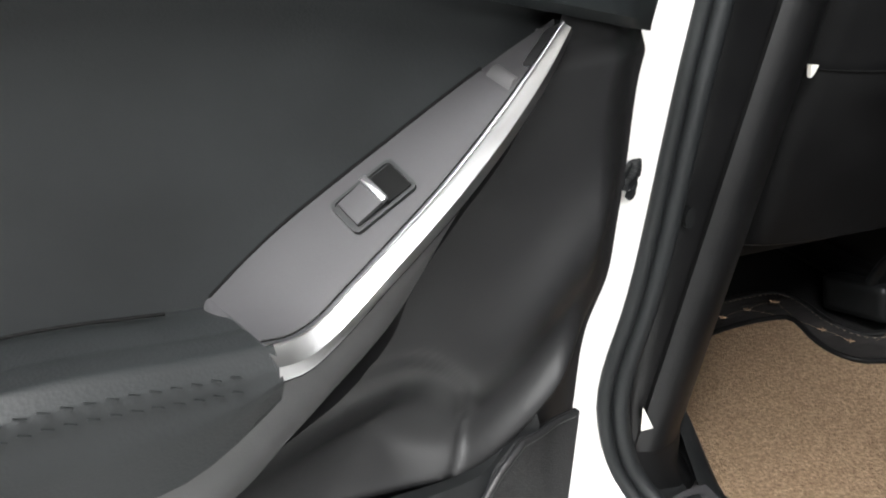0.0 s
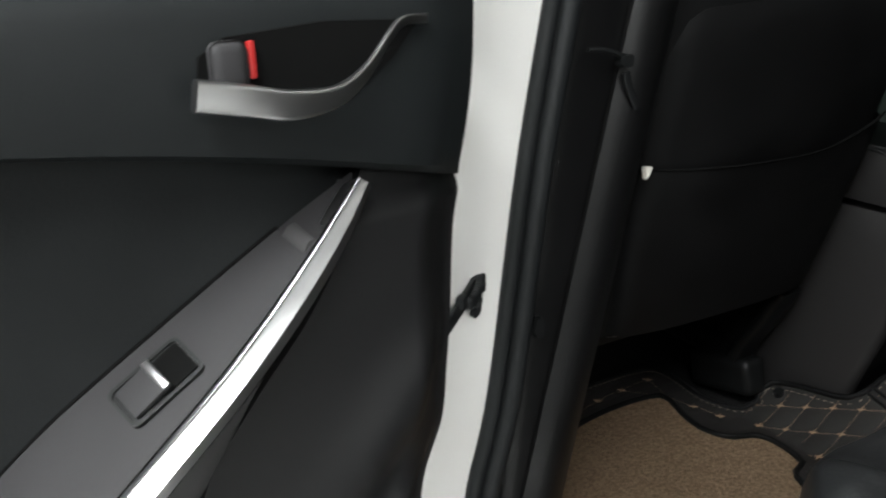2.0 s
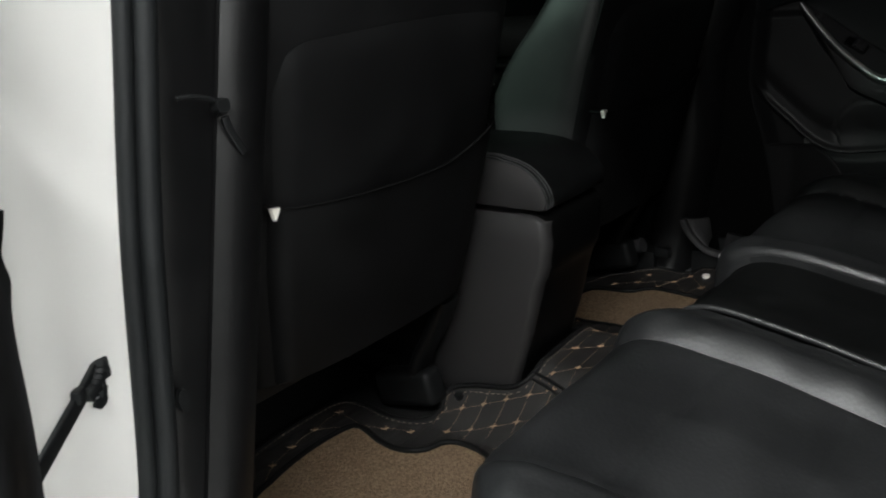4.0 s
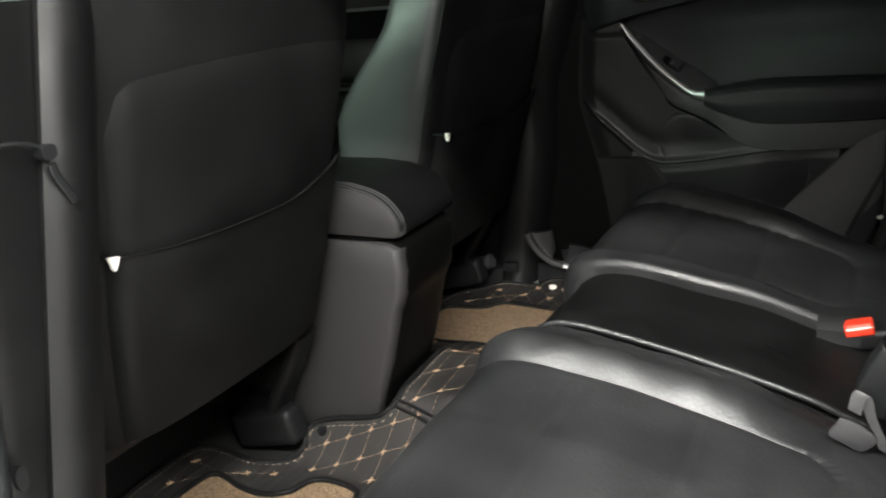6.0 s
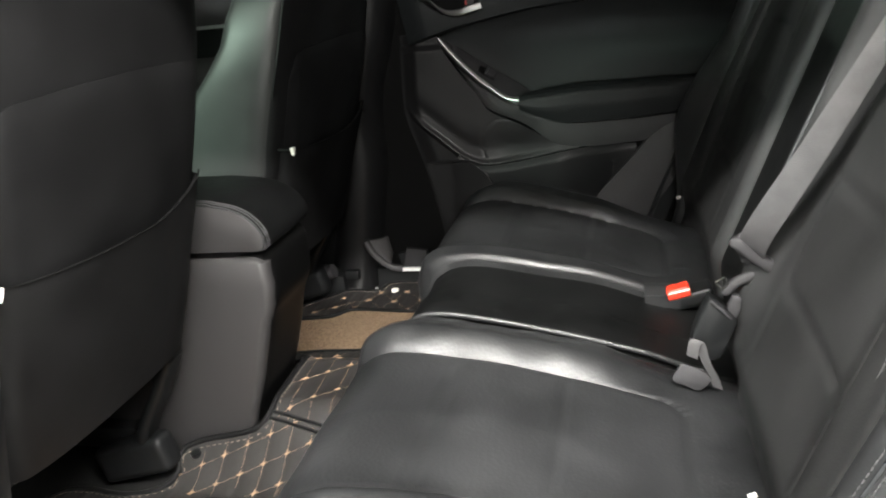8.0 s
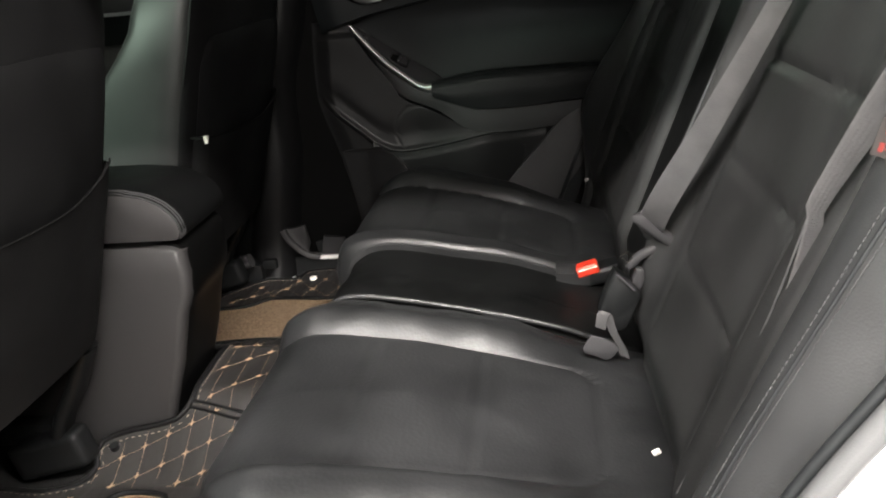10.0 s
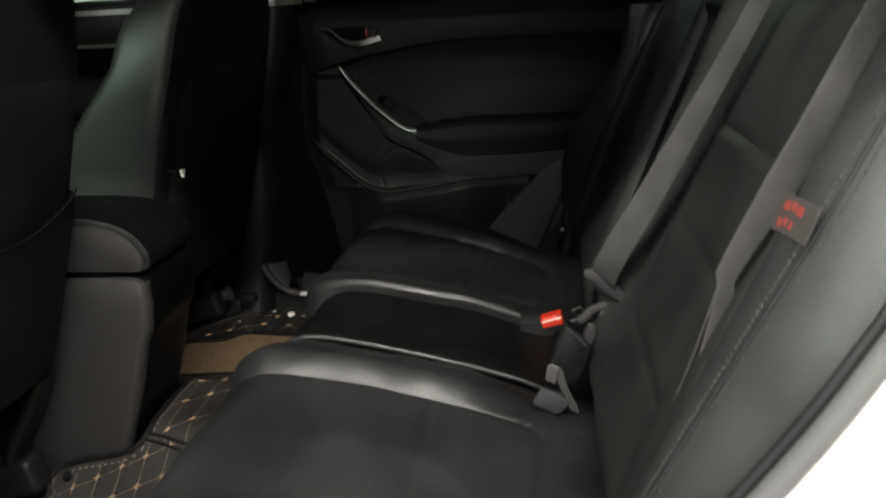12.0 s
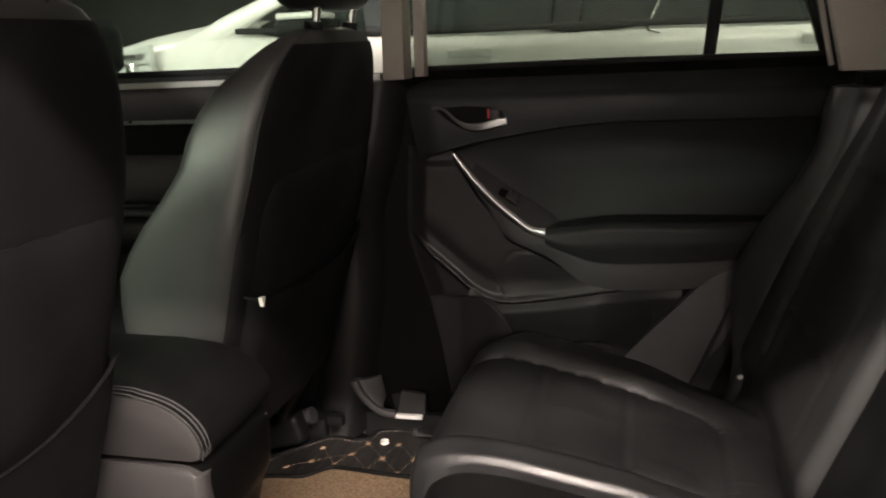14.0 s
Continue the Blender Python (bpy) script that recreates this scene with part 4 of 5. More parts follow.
# ---- front doors ----
def front_door(side):
    sx = (lambda x: x) if side > 0 else (lambda x: 2 * CX - x)
    t = thing("front_door", "closed front car door with black inner trim", "car door", "front doors", "structure")
    part("shell", slab(lambda u, v: Vector((sx(lerp(0.83, 0.80, v)), lerp(0.06, 1.25, u), lerp(0.0, 0.75, v))), 4, 4, (sx(0.05) - sx(0), 0, 0)), PAINT, t)
    # upper trim and bolster are greyed in place of light from the windows
    part("upper_trim", slab(lambda u, v: Vector((sx(0.715 - 0.012 * math.sin(v * math.pi) + 0.05 * step(0.7, 1, v)), lerp(0.06, 1.2, u), lerp(0.675, 0.768, v))), 10, 8, (sx(0.05) - sx(0), 0, 0)), PANEL, t)
    part("insert", slab(lambda u, v: Vector((sx(0.735 + 0.006 * math.sin(v * math.pi)), lerp(0.06, 1.2, u), lerp(0.49, 0.672, v))), 10, 8, (sx(0.05) - sx(0), 0, 0)), LEATHER_DOOR, t)
    part("accent_strip", slab(lambda u, v: Vector((sx(0.712), lerp(0.06, 1.1, u), lerp(0.669, 0.677, v))), 4, 1, (sx(0.02) - sx(0), 0, 0)), STEEL, t, "dull steel accent strip")
    part("pull_trim", block((sx(0.695), 0.53, 0.480), (0.03, 0.26, 0.012), 0.004), SILVER, t, "silver pull trim")
    part("bolster", slab(lambda u, v: Vector((sx(0.722 - 0.030 * math.sin(math.pi * v) ** 0.7), lerp(0.10, 0.95, u), lerp(0.500, 0.600, v))), 10, 12, (sx(0.04) - sx(0), 0, 0)), PANEL, t, "padded door bolster, lightened for window light")
    part("armrest", slab(lambda u, v: Vector((sx(0.66 + 0.05 * (2 * v - 1) ** 2), lerp(0.10, 0.75, u), lerp(0.38, 0.475, v))), 8, 8, (sx(0.07) - sx(0), 0, 0)), LEATHER, t)
    part("lower_trim", slab(lambda u, v: Vector((sx(0.72 - 0.03 * math.sin(v * math.pi)), lerp(0.06, 1.2, u), lerp(0.02, 0.40, v))), 8, 8, (sx(0.05) - sx(0), 0, 0)), PLASTIC, t)
    part("window_pane", slab(lambda u, v: Vector((sx(0.775 - 0.07 * v), lerp(0.02, 1.30, u) - 0.5 * v * u, lerp(0.76, 1.09, v))), 3, 3, (sx(0.004) - sx(0), 0, 0)), GLASS, t, "green tinted side window")
    part("window_seal", sweep([Vector((sx(0.765), 0.02, 0.77)), Vector((sx(0.765), 1.3, 0.77))], oblong(0.014, 0.016, 0.004)), RUBBER, t)
    part("mirror", block((sx(0.93), 0.79, 0.835), (0.19, 0.10, 0.135), 0.045, seg=4), RUBBER, t, "black door mirror housing")


front_door(1)
front_door(-1)


# ---- front seats ----
YB = curve1([(0.21, 0.088), (0.30, 0.060), (0.38, 0.038), (0.46, 0.012), (0.55, -0.012), (0.65, -0.034), (0.75, -0.054), (0.80, -0.062), (0.84, -0.066)])
YF = curve1([(0.22, 0.30), (0.355, 0.272), (0.43, 0.268), (0.50, 0.266), (0.58, 0.204), (0.65, 0.132), (0.70, 0.110), (0.75, 0.080), (0.78, 0.046), (0.81, 0.008), (0.845, -0.04)])
HW = curve1([(0.22, 0.225), (0.30, 0.238), (0.40, 0.248), (0.50, 0.252), (0.60, 0.256), (0.68, 0.252), (0.74, 0.236), (0.79, 0.205), (0.825, 0.158), (0.838, 0.11)])


def front_seat(x, dz, label, inner=1.0):
    t = thing("front_seat", label, "car seat", "front seats", at=pose(x, 0, dz))
    rings = []
    zs = [0.215, 0.219, 0.228, 0.25, 0.29, 0.34, 0.38, 0.42, 0.46, 0.5, 0.54, 0.58, 0.62, 0.66, 0.70, 0.73, 0.76, 0.78, 0.80, 0.815, 0.828, 0.836, 0.841]
    for k, z in enumerate(zs):
        h, b, f = HW(z), YB(z), YF(z)
        shrink = 1 if k > 2 else (0.9, 0.96, 0.99)[k]
        if k == len(zs) - 1:
            h, b, f = h * 0.75, b + 0.012, f - 0.012
        ring = []
        for a in range(56):
            c, s = math.cos(2 * math.pi * a / 56), math.sin(2 * math.pi * a / 56)
            px, q = math.copysign(abs(c) ** 0.45, c), math.copysign(abs(s) ** 0.42, s)
            y = (b + f) / 2 + (f - b) / 2 * q
            if s > 0:
                y = y - (f - b) * 0.45 * (1 - px * px)          # the front is hollow between its wings
            else:
                y = y + 0.008 * px * px * abs(s)
            ring.append(Vector((h * px * shrink * (inner if px > 0 else 1), y, z)))
        rings.append(ring)
    part("backrest", loft(rings), SEAT_LEATHER, t, "black leather backrest")

    def on_back(px, z, out):
        sn = math.sqrt(max(0, 1 - abs(px) ** (2 / 0.45)))
        b, f = YB(z), YF(z)
        return Vector((HW(z) * px * (inner if px > 0 else 1), (b + f) / 2 - (f - b) / 2 * sn ** 0.42 + 0.008 * px * px * sn - out, z))

    # darker than the seat leather: shade on the rear face is in its colour
    part("rear_shell", slab(lambda u, v: on_back(0.945 * (2 * u - 1), lerp(0.222, 0.818, v), 0.0025), 48, 34, (0, 0.006, 0)), LEATHER_BACK, t, "rear covering darkened for the shade behind the seat")
    # cover panel with rounded upper corners, and the pocket

    def cover(u, v):
        p = 2 * u - 1
        z = lerp(0.226, 0.645, v) - (0.030 * (max(0, abs(p) - 0.84) / 0.16) ** 2.2 * step(0.75, 1.0, v)) - 0.008 * p * p * v
        return on_back(p * 0.835, z, 0.009 - 0.006 * step(0.9, 1.0, abs(p)) - 0.004 * step(0.95, 1, v))
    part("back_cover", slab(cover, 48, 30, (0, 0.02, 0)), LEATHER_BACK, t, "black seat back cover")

    def pocket(u, v):
        p = 2 * u - 1
        top = 0.470 - 0.004 + 0.020 * step(0.1, 1.0, p) - 0.010 * (1 - p * p)
        z = lerp(0.226, top, v)
        return on_back(p * 0.86, z, 0.015 + 0.008 * (1 - p * p) * v - 0.012 * step(0.93, 1.0, abs(p)))
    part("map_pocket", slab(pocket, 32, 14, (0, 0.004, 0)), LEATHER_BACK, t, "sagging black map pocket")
    part("pocket_hem", sweep([on_back((2 * i / 24 - 1) * 0.855, 0.467 + 0.020 * step(0.1, 1.0, 2 * i / 24 - 1) - 0.010 * (1 - (2 * i / 24 - 1) ** 2), 0.016 + 0.008 * (1 - (2 * i / 24 - 1) ** 2)) for i in range(25)], disc(0.0014, 6)), CAVITY, t)
    tag = Vector((-0.229, -0.001, 0.470))
    bm = loft([[tag + Vector((a, -0.002, b)) for a, b in ((-0.005, 0.006), (0.006, 0.005), (0.002, -0.003), (-0.002, -0.008))], [tag + Vector((a, 0.004, b)) for a, b in ((-0.005, 0.006), (0.006, 0.005), (0.002, -0.003), (-0.002, -0.008))]])
    part("pocket_tag", bm, WHITE, t, "small white cloth tag", smooth=False)
    part("tag_loop", sweep([Vector((-0.226, 0.0, 0.470)), Vector((-0.215, 0.045, 0.472))], oblong(0.008, 0.004, 0.001)), LEATHER_BACK, t)
    # cushion, frame, rails
    part("cushion", block((0, 0.385, 0.275), (0.47, 0.50, 0.13), 0.045, pose(0, 0, 0, 5), seg=4), LEATHER_BACK, t)
    part("seat_pan", block((0, 0.40, 0.185), (0.44, 0.42, 0.07), 0.015), PLASTIC, t)
    for s in (-1, 1):
        rail = part("rail", block((s * 0.19, 0.46, 0.075 - dz), (0.035, 0.50, 0.035), 0.006), PLASTIC, t, "black seat rail")
        part("rail_foot", block((s * 0.19, 0.36 if s < 0 else 0.21, 0.030 - dz), (0.034, 0.045, 0.045), 0.015, seg=3), PLASTIC, rail)
        if s > 0:
            part("riser", sweep(spline([(s * 0.152, 0.176, 0.095 - dz), (s * 0.150, 0.160, 0.130 - dz), (s * 0.150, 0.128, 0.180 - dz), (s * 0.150, 0.098, 0.240 - dz)], 12), oblong(0.020, 0.046, 0.008), (1, 0, 0)), PLASTIC, t, "black hinge cover")
            part("rail_end_cover", block((s * 0.150, 0.20, 0.058 - dz), (0.045, 0.13, 0.062), 0.014, pose(0, 0, 0, -14), seg=3), PLASTIC, t, "black rail end cover")
        if s > 0 and x > 0:
            part("rail_cap", sweep([Vector((s * 0.18, 0.155, 0.075)), Vector((s * 0.18, 0.128, 0.085))], disc(0.017, 12)), PLASTIC_GREY, t, "round rail end cap")
            part("rail_bracket", block((s * 0.20, 0.088, 0.066), (0.02, 0.036, 0.024), 0.006), PLASTIC, t)
    # headrest on two posts
    for s in (-1, 1):
        post = part("headrest_post", sweep([Vector((s * 0.0745, -0.045, 0.80)), Vector((s * 0.0745, -0.062, 0.90))], disc(0.0065, 12)), CHROME, t, "bright steel headrest post")
        part("post_collar", sweep([Vector((s * 0.0745, -0.048, 0.832)), Vector((s * 0.0745, -0.050, 0.849))], disc(0.014, 12)), RUBBER, post)
    rings = []
    for z, w, d, y in ((0.868, 0.105, 0.030, -0.059), (0.878, 0.122, 0.042, -0.061), (0.912, 0.133, 0.050, -0.065), (0.99, 0.135, 0.050, -0.075), (1.04, 0.125, 0.042, -0.082), (1.06, 0.10, 0.025, -0.084)):
        rings.append([Vector((w * math.copysign(abs(math.cos(q)) ** 0.6, math.cos(q)), y + 0.02 + d * math.copysign(abs(math.sin(q)) ** 0.7, math.sin(q)), z)) for q in [2 * math.pi * a / 32 for a in range(32)]])
    part("headrest", loft(rings), LEATHER, t)
    return t


front_seat(0.400, 0.0, "black leather passenger seat with a map pocket")
front_seat(-0.320, 0.027, "black leather driver seat with a map pocket", 0.86)

# ---- centre console ----
cons = thing("center_console", "black console with a stitched leather armrest lid", "console")
rings = []
for z, xl, xr, y0 in ((0.03, -0.108, 0.045, 0.040), (0.05, -0.115, 0.05, 0.030), (0.094, -0.117, 0.052, 0.015), (0.175, -0.117, 0.053, -0.014), (0.240, -0.117, 0.054, -0.032), (0.262, -0.117, 0.054, -0.038),
                      (0.289, -0.117, 0.055, -0.051), (0.326, -0.117, 0.055, -0.056), (0.362, -0.116, 0.056, -0.055), (0.370, -0.110, 0.046, -0.040)):
    r = 0.013
    pr = [(xl, 0.9), (xl, y0 + 0.05)]
    for i in range(7):
        a = math.pi + math.pi / 2 * i / 6
        pr.append((xl + r + r * math.cos(a), y0 + r + r * math.sin(a)))
    for i in range(7):
        a = 1.5 * math.pi + math.pi / 2 * i / 6
        pr.append((xr - r + r * math.cos(a), y0 + r + r * math.sin(a)))
    pr.append((xr, 0.9))
    rings.append([Vector((a, b, z)) for a, b in pr])
part("body", loft(rings), CONSOLE, cons, "black grained plastic console body")
rings = []
for x, ins in ((-0.115, 0.010), (-0.1145, 0.004), (-0.110, 0.0), (-0.03, -0.002), (0.053, 0.0), (0.0575, 0.004), (0.058, 0.010)):
    prof = [(0.34, 0.381), (-0.048, 0.380), (-0.058, 0.384), (-0.061, 0.394), (-0.058, 0.408), (-0.050, 0.422), (-0.036, 0.436), (-0.016, 0.447), (0.012, 0.454), (0.06, 0.459), (0.34, 0.461)]
    mid = Vector((0, 0.10, 0.415))
    rings.append([Vector((x, mid.y + (y - mid.y) * (1 - ins * 1.5), mid.z + (z - mid.z) * (1 - ins * 12))) for y, z in prof])
lid = part("armrest_lid", loft(rings), LID, cons, "black stitched leather lid")
# side cap takes a lighter material for the doorway light falling on it
rings = [[Vector((x, mid.y + (y - mid.y) * k, mid.z + (z - mid.z) * (1 - (1 - k) * 4))) for y, z in prof] for x, k in ((-0.1175, 0.975), (-0.1168, 0.985), (-0.112, 0.990))]
part("side_cap", loft(rings), CONSOLE, lid, "grained lid side, lighter for the light on it")
REAR_FACE = spline([(0, 0.035, 0.035), (0, 0.012, 0.094), (0, -0.017, 0.175), (0, -0.041, 0.262), (0, -0.054, 0.289), (0, -0.059, 0.326), (0, -0.058, 0.360), (0, -0.048, 0.3725), (0, -0.020, 0.3745)], 40)
# added cover; its black carries the shade on the console's rear
part("rear_panel", slab(lambda u, v: REAR_FACE[min(int(round(v * 39)), 39)] + Vector((lerp(-0.106, 0.0535, u), 0.006 * (2 * u - 1) ** 6, 0)), 16, 39, (0, 0.008, -0.002)), REAR_SHADE, cons, "black cover for the shaded rear of the console")
bm = bmesh.new()
for x, lift in ((-0.1135, -0.001), (-0.107, 0.0004), (-0.1005, 0.0006)):
    sweep(spline([(x, y - lift * 0.6, z + lift) for y, z in prof[2:]], 44), disc(0.0010, 5), bm=bm)
part("lid_seam", bm, THREAD, lid, "double seam")

# ---- rear bench ----
bench = thing("rear_seat", "black leather rear bench with a folded middle armrest", "car seat")
PROF = spline([(0, -0.245, 0.02), (0, -0.224, 0.12), (0, -0.214, 0.20), (0, -0.218, 0.240), (0, -0.236, 0.267), (0, -0.285, 0.283), (0, -0.39, 0.273), (0, -0.52, 0.245), (0, -0.64, 0.212), (0, -0.75, 0.185)], 64)


def cushion_lift(x, y, z):
    d = abs(x - CX)
    d2 = d + 0.16 * max(0, -0.29 - y)          # side swell runs inwards towards the back
    top = step(0.20, 0.262, z) if y > -0.27 else 1
    h = 0.0
    d_in, d_out = 0.203, (0.505 if x < CX else 0.492) - 0.16 * max(0, -0.29 - y)
    qx, qy = abs(d - (d_in + d_out) / 2) - (d_out - d_in) / 2 + 0.045, -0.600 - y      # outline of the sunk panel, rounded at its rear corners
    out = math.hypot(max(qx, 0), max(qy, 0)) + min(max(qx, qy), 0) - 0.045
    inner = step(0.30, 0.22, d)
    q = min(max(out / ((0.036 if inner > 0.5 or x < CX else 0.026) + 0.010 * step(-0.53, -0.60, y)), 0), 1)
    swell = lerp(1, 0.35, step(-0.50, -0.63, y)) * (1 + (0.10 if x < CX else 0.02) * noise.noise(Vector((x * 16, y * 34, 5)))) * (1 if x < CX else lerp(1, 0.68, inner))
    h += 0.023 * swell * (1 - (1 - q) ** 1.8)
    q = min(max(-out / 0.016, 0), 1)
    h -= 0.004 * (1 - math.sqrt(1 - (1 - q) ** 2)) if out < 0 else 0
    h -= 0.006 * inner * step(0.022, 0.060, out) * step(-0.60, -0.45, y)
    if out < 0:
        h -= 0.0030 * (bump(y, -0.365, 0.006) + bump(y, -0.500, 0.006)) * step(0.0, -0.02, out)
        h += 0.0025 * (bump(y, -0.43, 0.04) + bump(y, -0.55, 0.03)) * step(0.0, -0.05, out)
    h -= 0.004 * bump(out, -0.07, 0.06)
    if x < CX - 0.104:                       # the near bolster falls off towards the middle cushion's piping
        h -= 0.011 * step(0.162, 0.112, d)
    else:
        h -= 0.005 * step(0.141, 0.133, d) if d > 0.132 else 0.016
    h -= 0.050 * step(0.555, 0.66, d2)
    h += 0.0035 * noise.noise(Vector((x * 9, y * 9, 3))) + (0.0018 if x < CX else 0.0006) * noise.noise(Vector((x * 30, y * 26, 1))) * step(-0.01, 0.02, out)
    return h * top


def cushion(x0, x1, nu, name, mat, label):
    def P(u, v):
        x = lerp(x0, x1, u)
        k = v * 63
        i = min(int(k), 62)
        p = PROF[i].lerp(PROF[i + 1], k - i)
        d = abs(x - CX)
        round_front = 0.10 * max(0, (d - 0.46) / 0.13) ** 2 + 0.012 * bump(d, 0.135, 0.014) + 0.034 * step(0.15, 0.11, d)
        ends = min((x - x0), (x1 - x)) / 0.012
        sink = 0.006 * (1 - step(0, 1, ends)) if v > 0.2 else 0
        y = p.y - round_front * step(-0.42, -0.20, p.y)
        return Vector((x, y, p.z + cushion_lift(x, y, p.z) - sink))
    part(name, slab(P, nu, 126, (0, -0.004, -0.012)), mat, bench, label)


cushion(CX - 0.665, CX - 0.1045, 240, "left_cushion", PERFORATED, "black perforated leather cushion")
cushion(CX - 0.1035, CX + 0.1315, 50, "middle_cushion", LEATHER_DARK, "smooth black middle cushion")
cushion(CX + 0.1325, CX + 0.665, 230, "right_cushion", PERFORATED, "black perforated leather cushion")
line = []
for p in PROF[5:58]:
    y = p.y - 0.034 * step(-0.42, -0.20, p.y)
    top = step(0.20, 0.262, p.z) if y > -0.27 else 1
    line.append(Vector((CX - 0.104, y, p.z + 0.0065 * top * step(-0.66, -0.60, y))))
part("piping", sweep(line, disc(0.0042, 8), (1, 0, 0.001)), LEATHER, bench, "leather piping")

# backrest: s runs up the reclined back
LEAN_BACK = Vector((0, -0.36, 0.933))


def back_depth(x, s):
    d = abs(x - CX)
    h = (0.030 * bump(d, 0.166, 0.022) * step(0.0, 0.15, s) if x < CX else 0.0) + 0.020 * step(0.46, 0.56, d) * step(0.60, 0.2, s)
    h -= 0.002 * bump(d, 0.235, 0.008) * step(0.03, 0.08, s)
    h -= 0.007 * bump(d, 0.50 + 0.05 * s, 0.005) * step(0.03, 0.08, s)
    if 0.235 < d < 0.50 + 0.05 * s:
        for s0 in (0.157, 0.286, 0.399):
            h -= 0.0045 * bump(s, s0, 0.0045)
        h -= 0.004 * math.sin((d - 0.235) / 0.29 * math.pi)
    h -= 0.014 * step(0.155, 0.145, d) * step(0.52, 0.50, s)
    h -= 0.05 * step(0.50, 0.60, s) ** 2 + 0.03 * step(0.05, -0.03, s)
    return h


def backrest(x0, x1, nu, name, mat, label):
    def P(u, v):
        x = lerp(x0, x1, u)
        s = lerp(-0.05, 0.60 - 0.075 * step(0.40, 0.62, abs(x - CX)), v)
        ends = min((x - x0), (x1 - x)) / 0.014
        h = back_depth(x, s) - 0.012 * (1 - step(0, 1, ends))
        return Vector((x, -0.690, 0.235)) + LEAN_BACK * s + Vector((0, 0.933, 0.36)) * h
    part(name, slab(P, nu, 90, (0, -0.10, -0.03)), mat, bench, label)


backrest(CX - 0.60, CX - 0.151, 70, "left_backrest", BACKREST, "black leather backrest with sewn panels")
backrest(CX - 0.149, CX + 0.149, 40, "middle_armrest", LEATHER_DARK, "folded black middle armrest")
backrest(CX + 0.151, CX + 0.60, 70, "right_backrest", BACKREST, "black leather backrest with sewn panels")
line = [Vector((CX - 0.1500, -0.690, 0.235)) + LEAN_BACK * q + Vector((0, 0.933, 0.36)) * (0.029 - 0.006 * step(0.2, 0.45, q) - 0.05 * step(0.50, 0.60, q) ** 2) for q in (0.14 + 0.012 * i for i in range(36))]
part("backrest_piping", sweep(line, disc(0.0035, 8), (1, 0, 0.001)), LEATHER, bench, "leather piping up the backrest edge")
for x, w, h in ((-0.36, 0.13, 0.17), (0.0, 0.10, 0.11), (0.36, 0.13, 0.17)):
    base = Vector((CX + x, -0.690, 0.235)) + LEAN_BACK * 0.585
    rings = []
    for k, (q, sw, sd) in enumerate(((0.0, 0.70, 0.018), (0.05, 0.86, 0.034), (0.15, 0.97, 0.046), (0.5, 1.02, 0.052), (0.8, 0.98, 0.047), (0.94, 0.86, 0.034), (1.0, 0.66, 0.014))):
        c = base + LEAN_BACK * (h * q) + Vector((0, -0.045, 0))
        rings.append([c + Vector((w * sw * math.copysign(abs(math.cos(a)) ** 0.6, math.cos(a)), sd * math.copysign(abs(math.sin(a)) ** 0.7, math.sin(a)), 0)) for a in [2 * math.pi * i / 28 for i in range(28)]])
    part("rear_headrest", loft(rings), BACKREST, bench, "black leather rear headrest")

# fixed side bolsters between backrest and doorway
for s in (-1, 1):
    def P(u, v):
        z = lerp(0.16, 0.76 if s < 0 else 0.712, v)
        yfront = curve1([(0.16, -0.600), (0.27, -0.648), (0.405, -0.712), (0.53, -0.785), (0.66, -0.86), (0.76, -0.90)])(z)
        if s > 0:
            yfront = curve1([(0.16, -0.690), (0.23, -0.690), (0.32, -0.683), (0.40, -0.684), (0.48, -0.722), (0.54, -0.762), (0.616, -0.802), (0.70, -0.815), (0.76, -0.85)])(z) + 0.012
        yin = -0.690 - 0.386 * (z - 0.235) + 0.012
        a = u
        x = lerp(0.585, 0.732, a) - 0.012 * step(0.6, 0.76, z) * a
        y = lerp(yin, yfront, a if s < 0 else step(-0.15, 0.50, a)) + (0.024 if s < 0 else 0.0) * math.sin(a * math.pi) - 0.078 * max(0, (a - 0.28) / 0.72) ** 2 - 0.012 * step(0.06, 0, a)
        return Vector((CX + s * x, y, z))
    b = part("side_bolster", slab(P, 24, 40, (0, -0.05, 0)), BOLSTER, bench, "grained black side bolster with twin stitching")
    bm = bmesh.new()
    for k in (0.50, 0.57):
        for i in range(130):
            p, q = P(k, (i + 0.12) / 130), P(k, (i + 0.80) / 130)
            sweep([p + Vector((0, 0.0012, 0)), q + Vector((0, 0.0012, 0))], disc(0.0006, 5), bm=bm)
    part("stitching", bm, THREAD, b, "twin row of grey stitches")
    part("bolster_seam", sweep([P(0.535, i / 40) + Vector((0, 0.0005, 0)) for i in range(41)], disc(0.0016, 6)), RUBBER, b)
    part("bolster_piping", sweep([P(0.86, i / 40) + Vector((0, 0.002, 0)) for i in range(41)], disc(0.0035, 6)), LEATHER, b)

# child seat anchor buttons at the seat bite
for x, y, z in ((-0.487, -0.687, 0.262), (0.424, -0.672, 0.282)):
    m = thing("anchor_button", "small white child seat anchor button", "button", "anchor buttons", at=pose(x, y, z, 60))
    part("disc", sweep([Vector((0, 0, -0.004)), Vector((0, 0, 0.002)), Vector((0, 0, 0.004))], disc(0.0019, 14, 0.0036), (0, 1, 0), [1, 1, 0.8]), AGED_WHITE, m)


# ---- seat belts ----
def ribbon(points, n, width, side, thick=0.0016):
    pts = spline(points, n)
    return slab(lambda u, v: pts[min(int(round(u * (n - 1))), n - 1)] + Vector(side).normalized() * (v - 0.5) * width, n - 1, 2, (0, -thick, -thick))


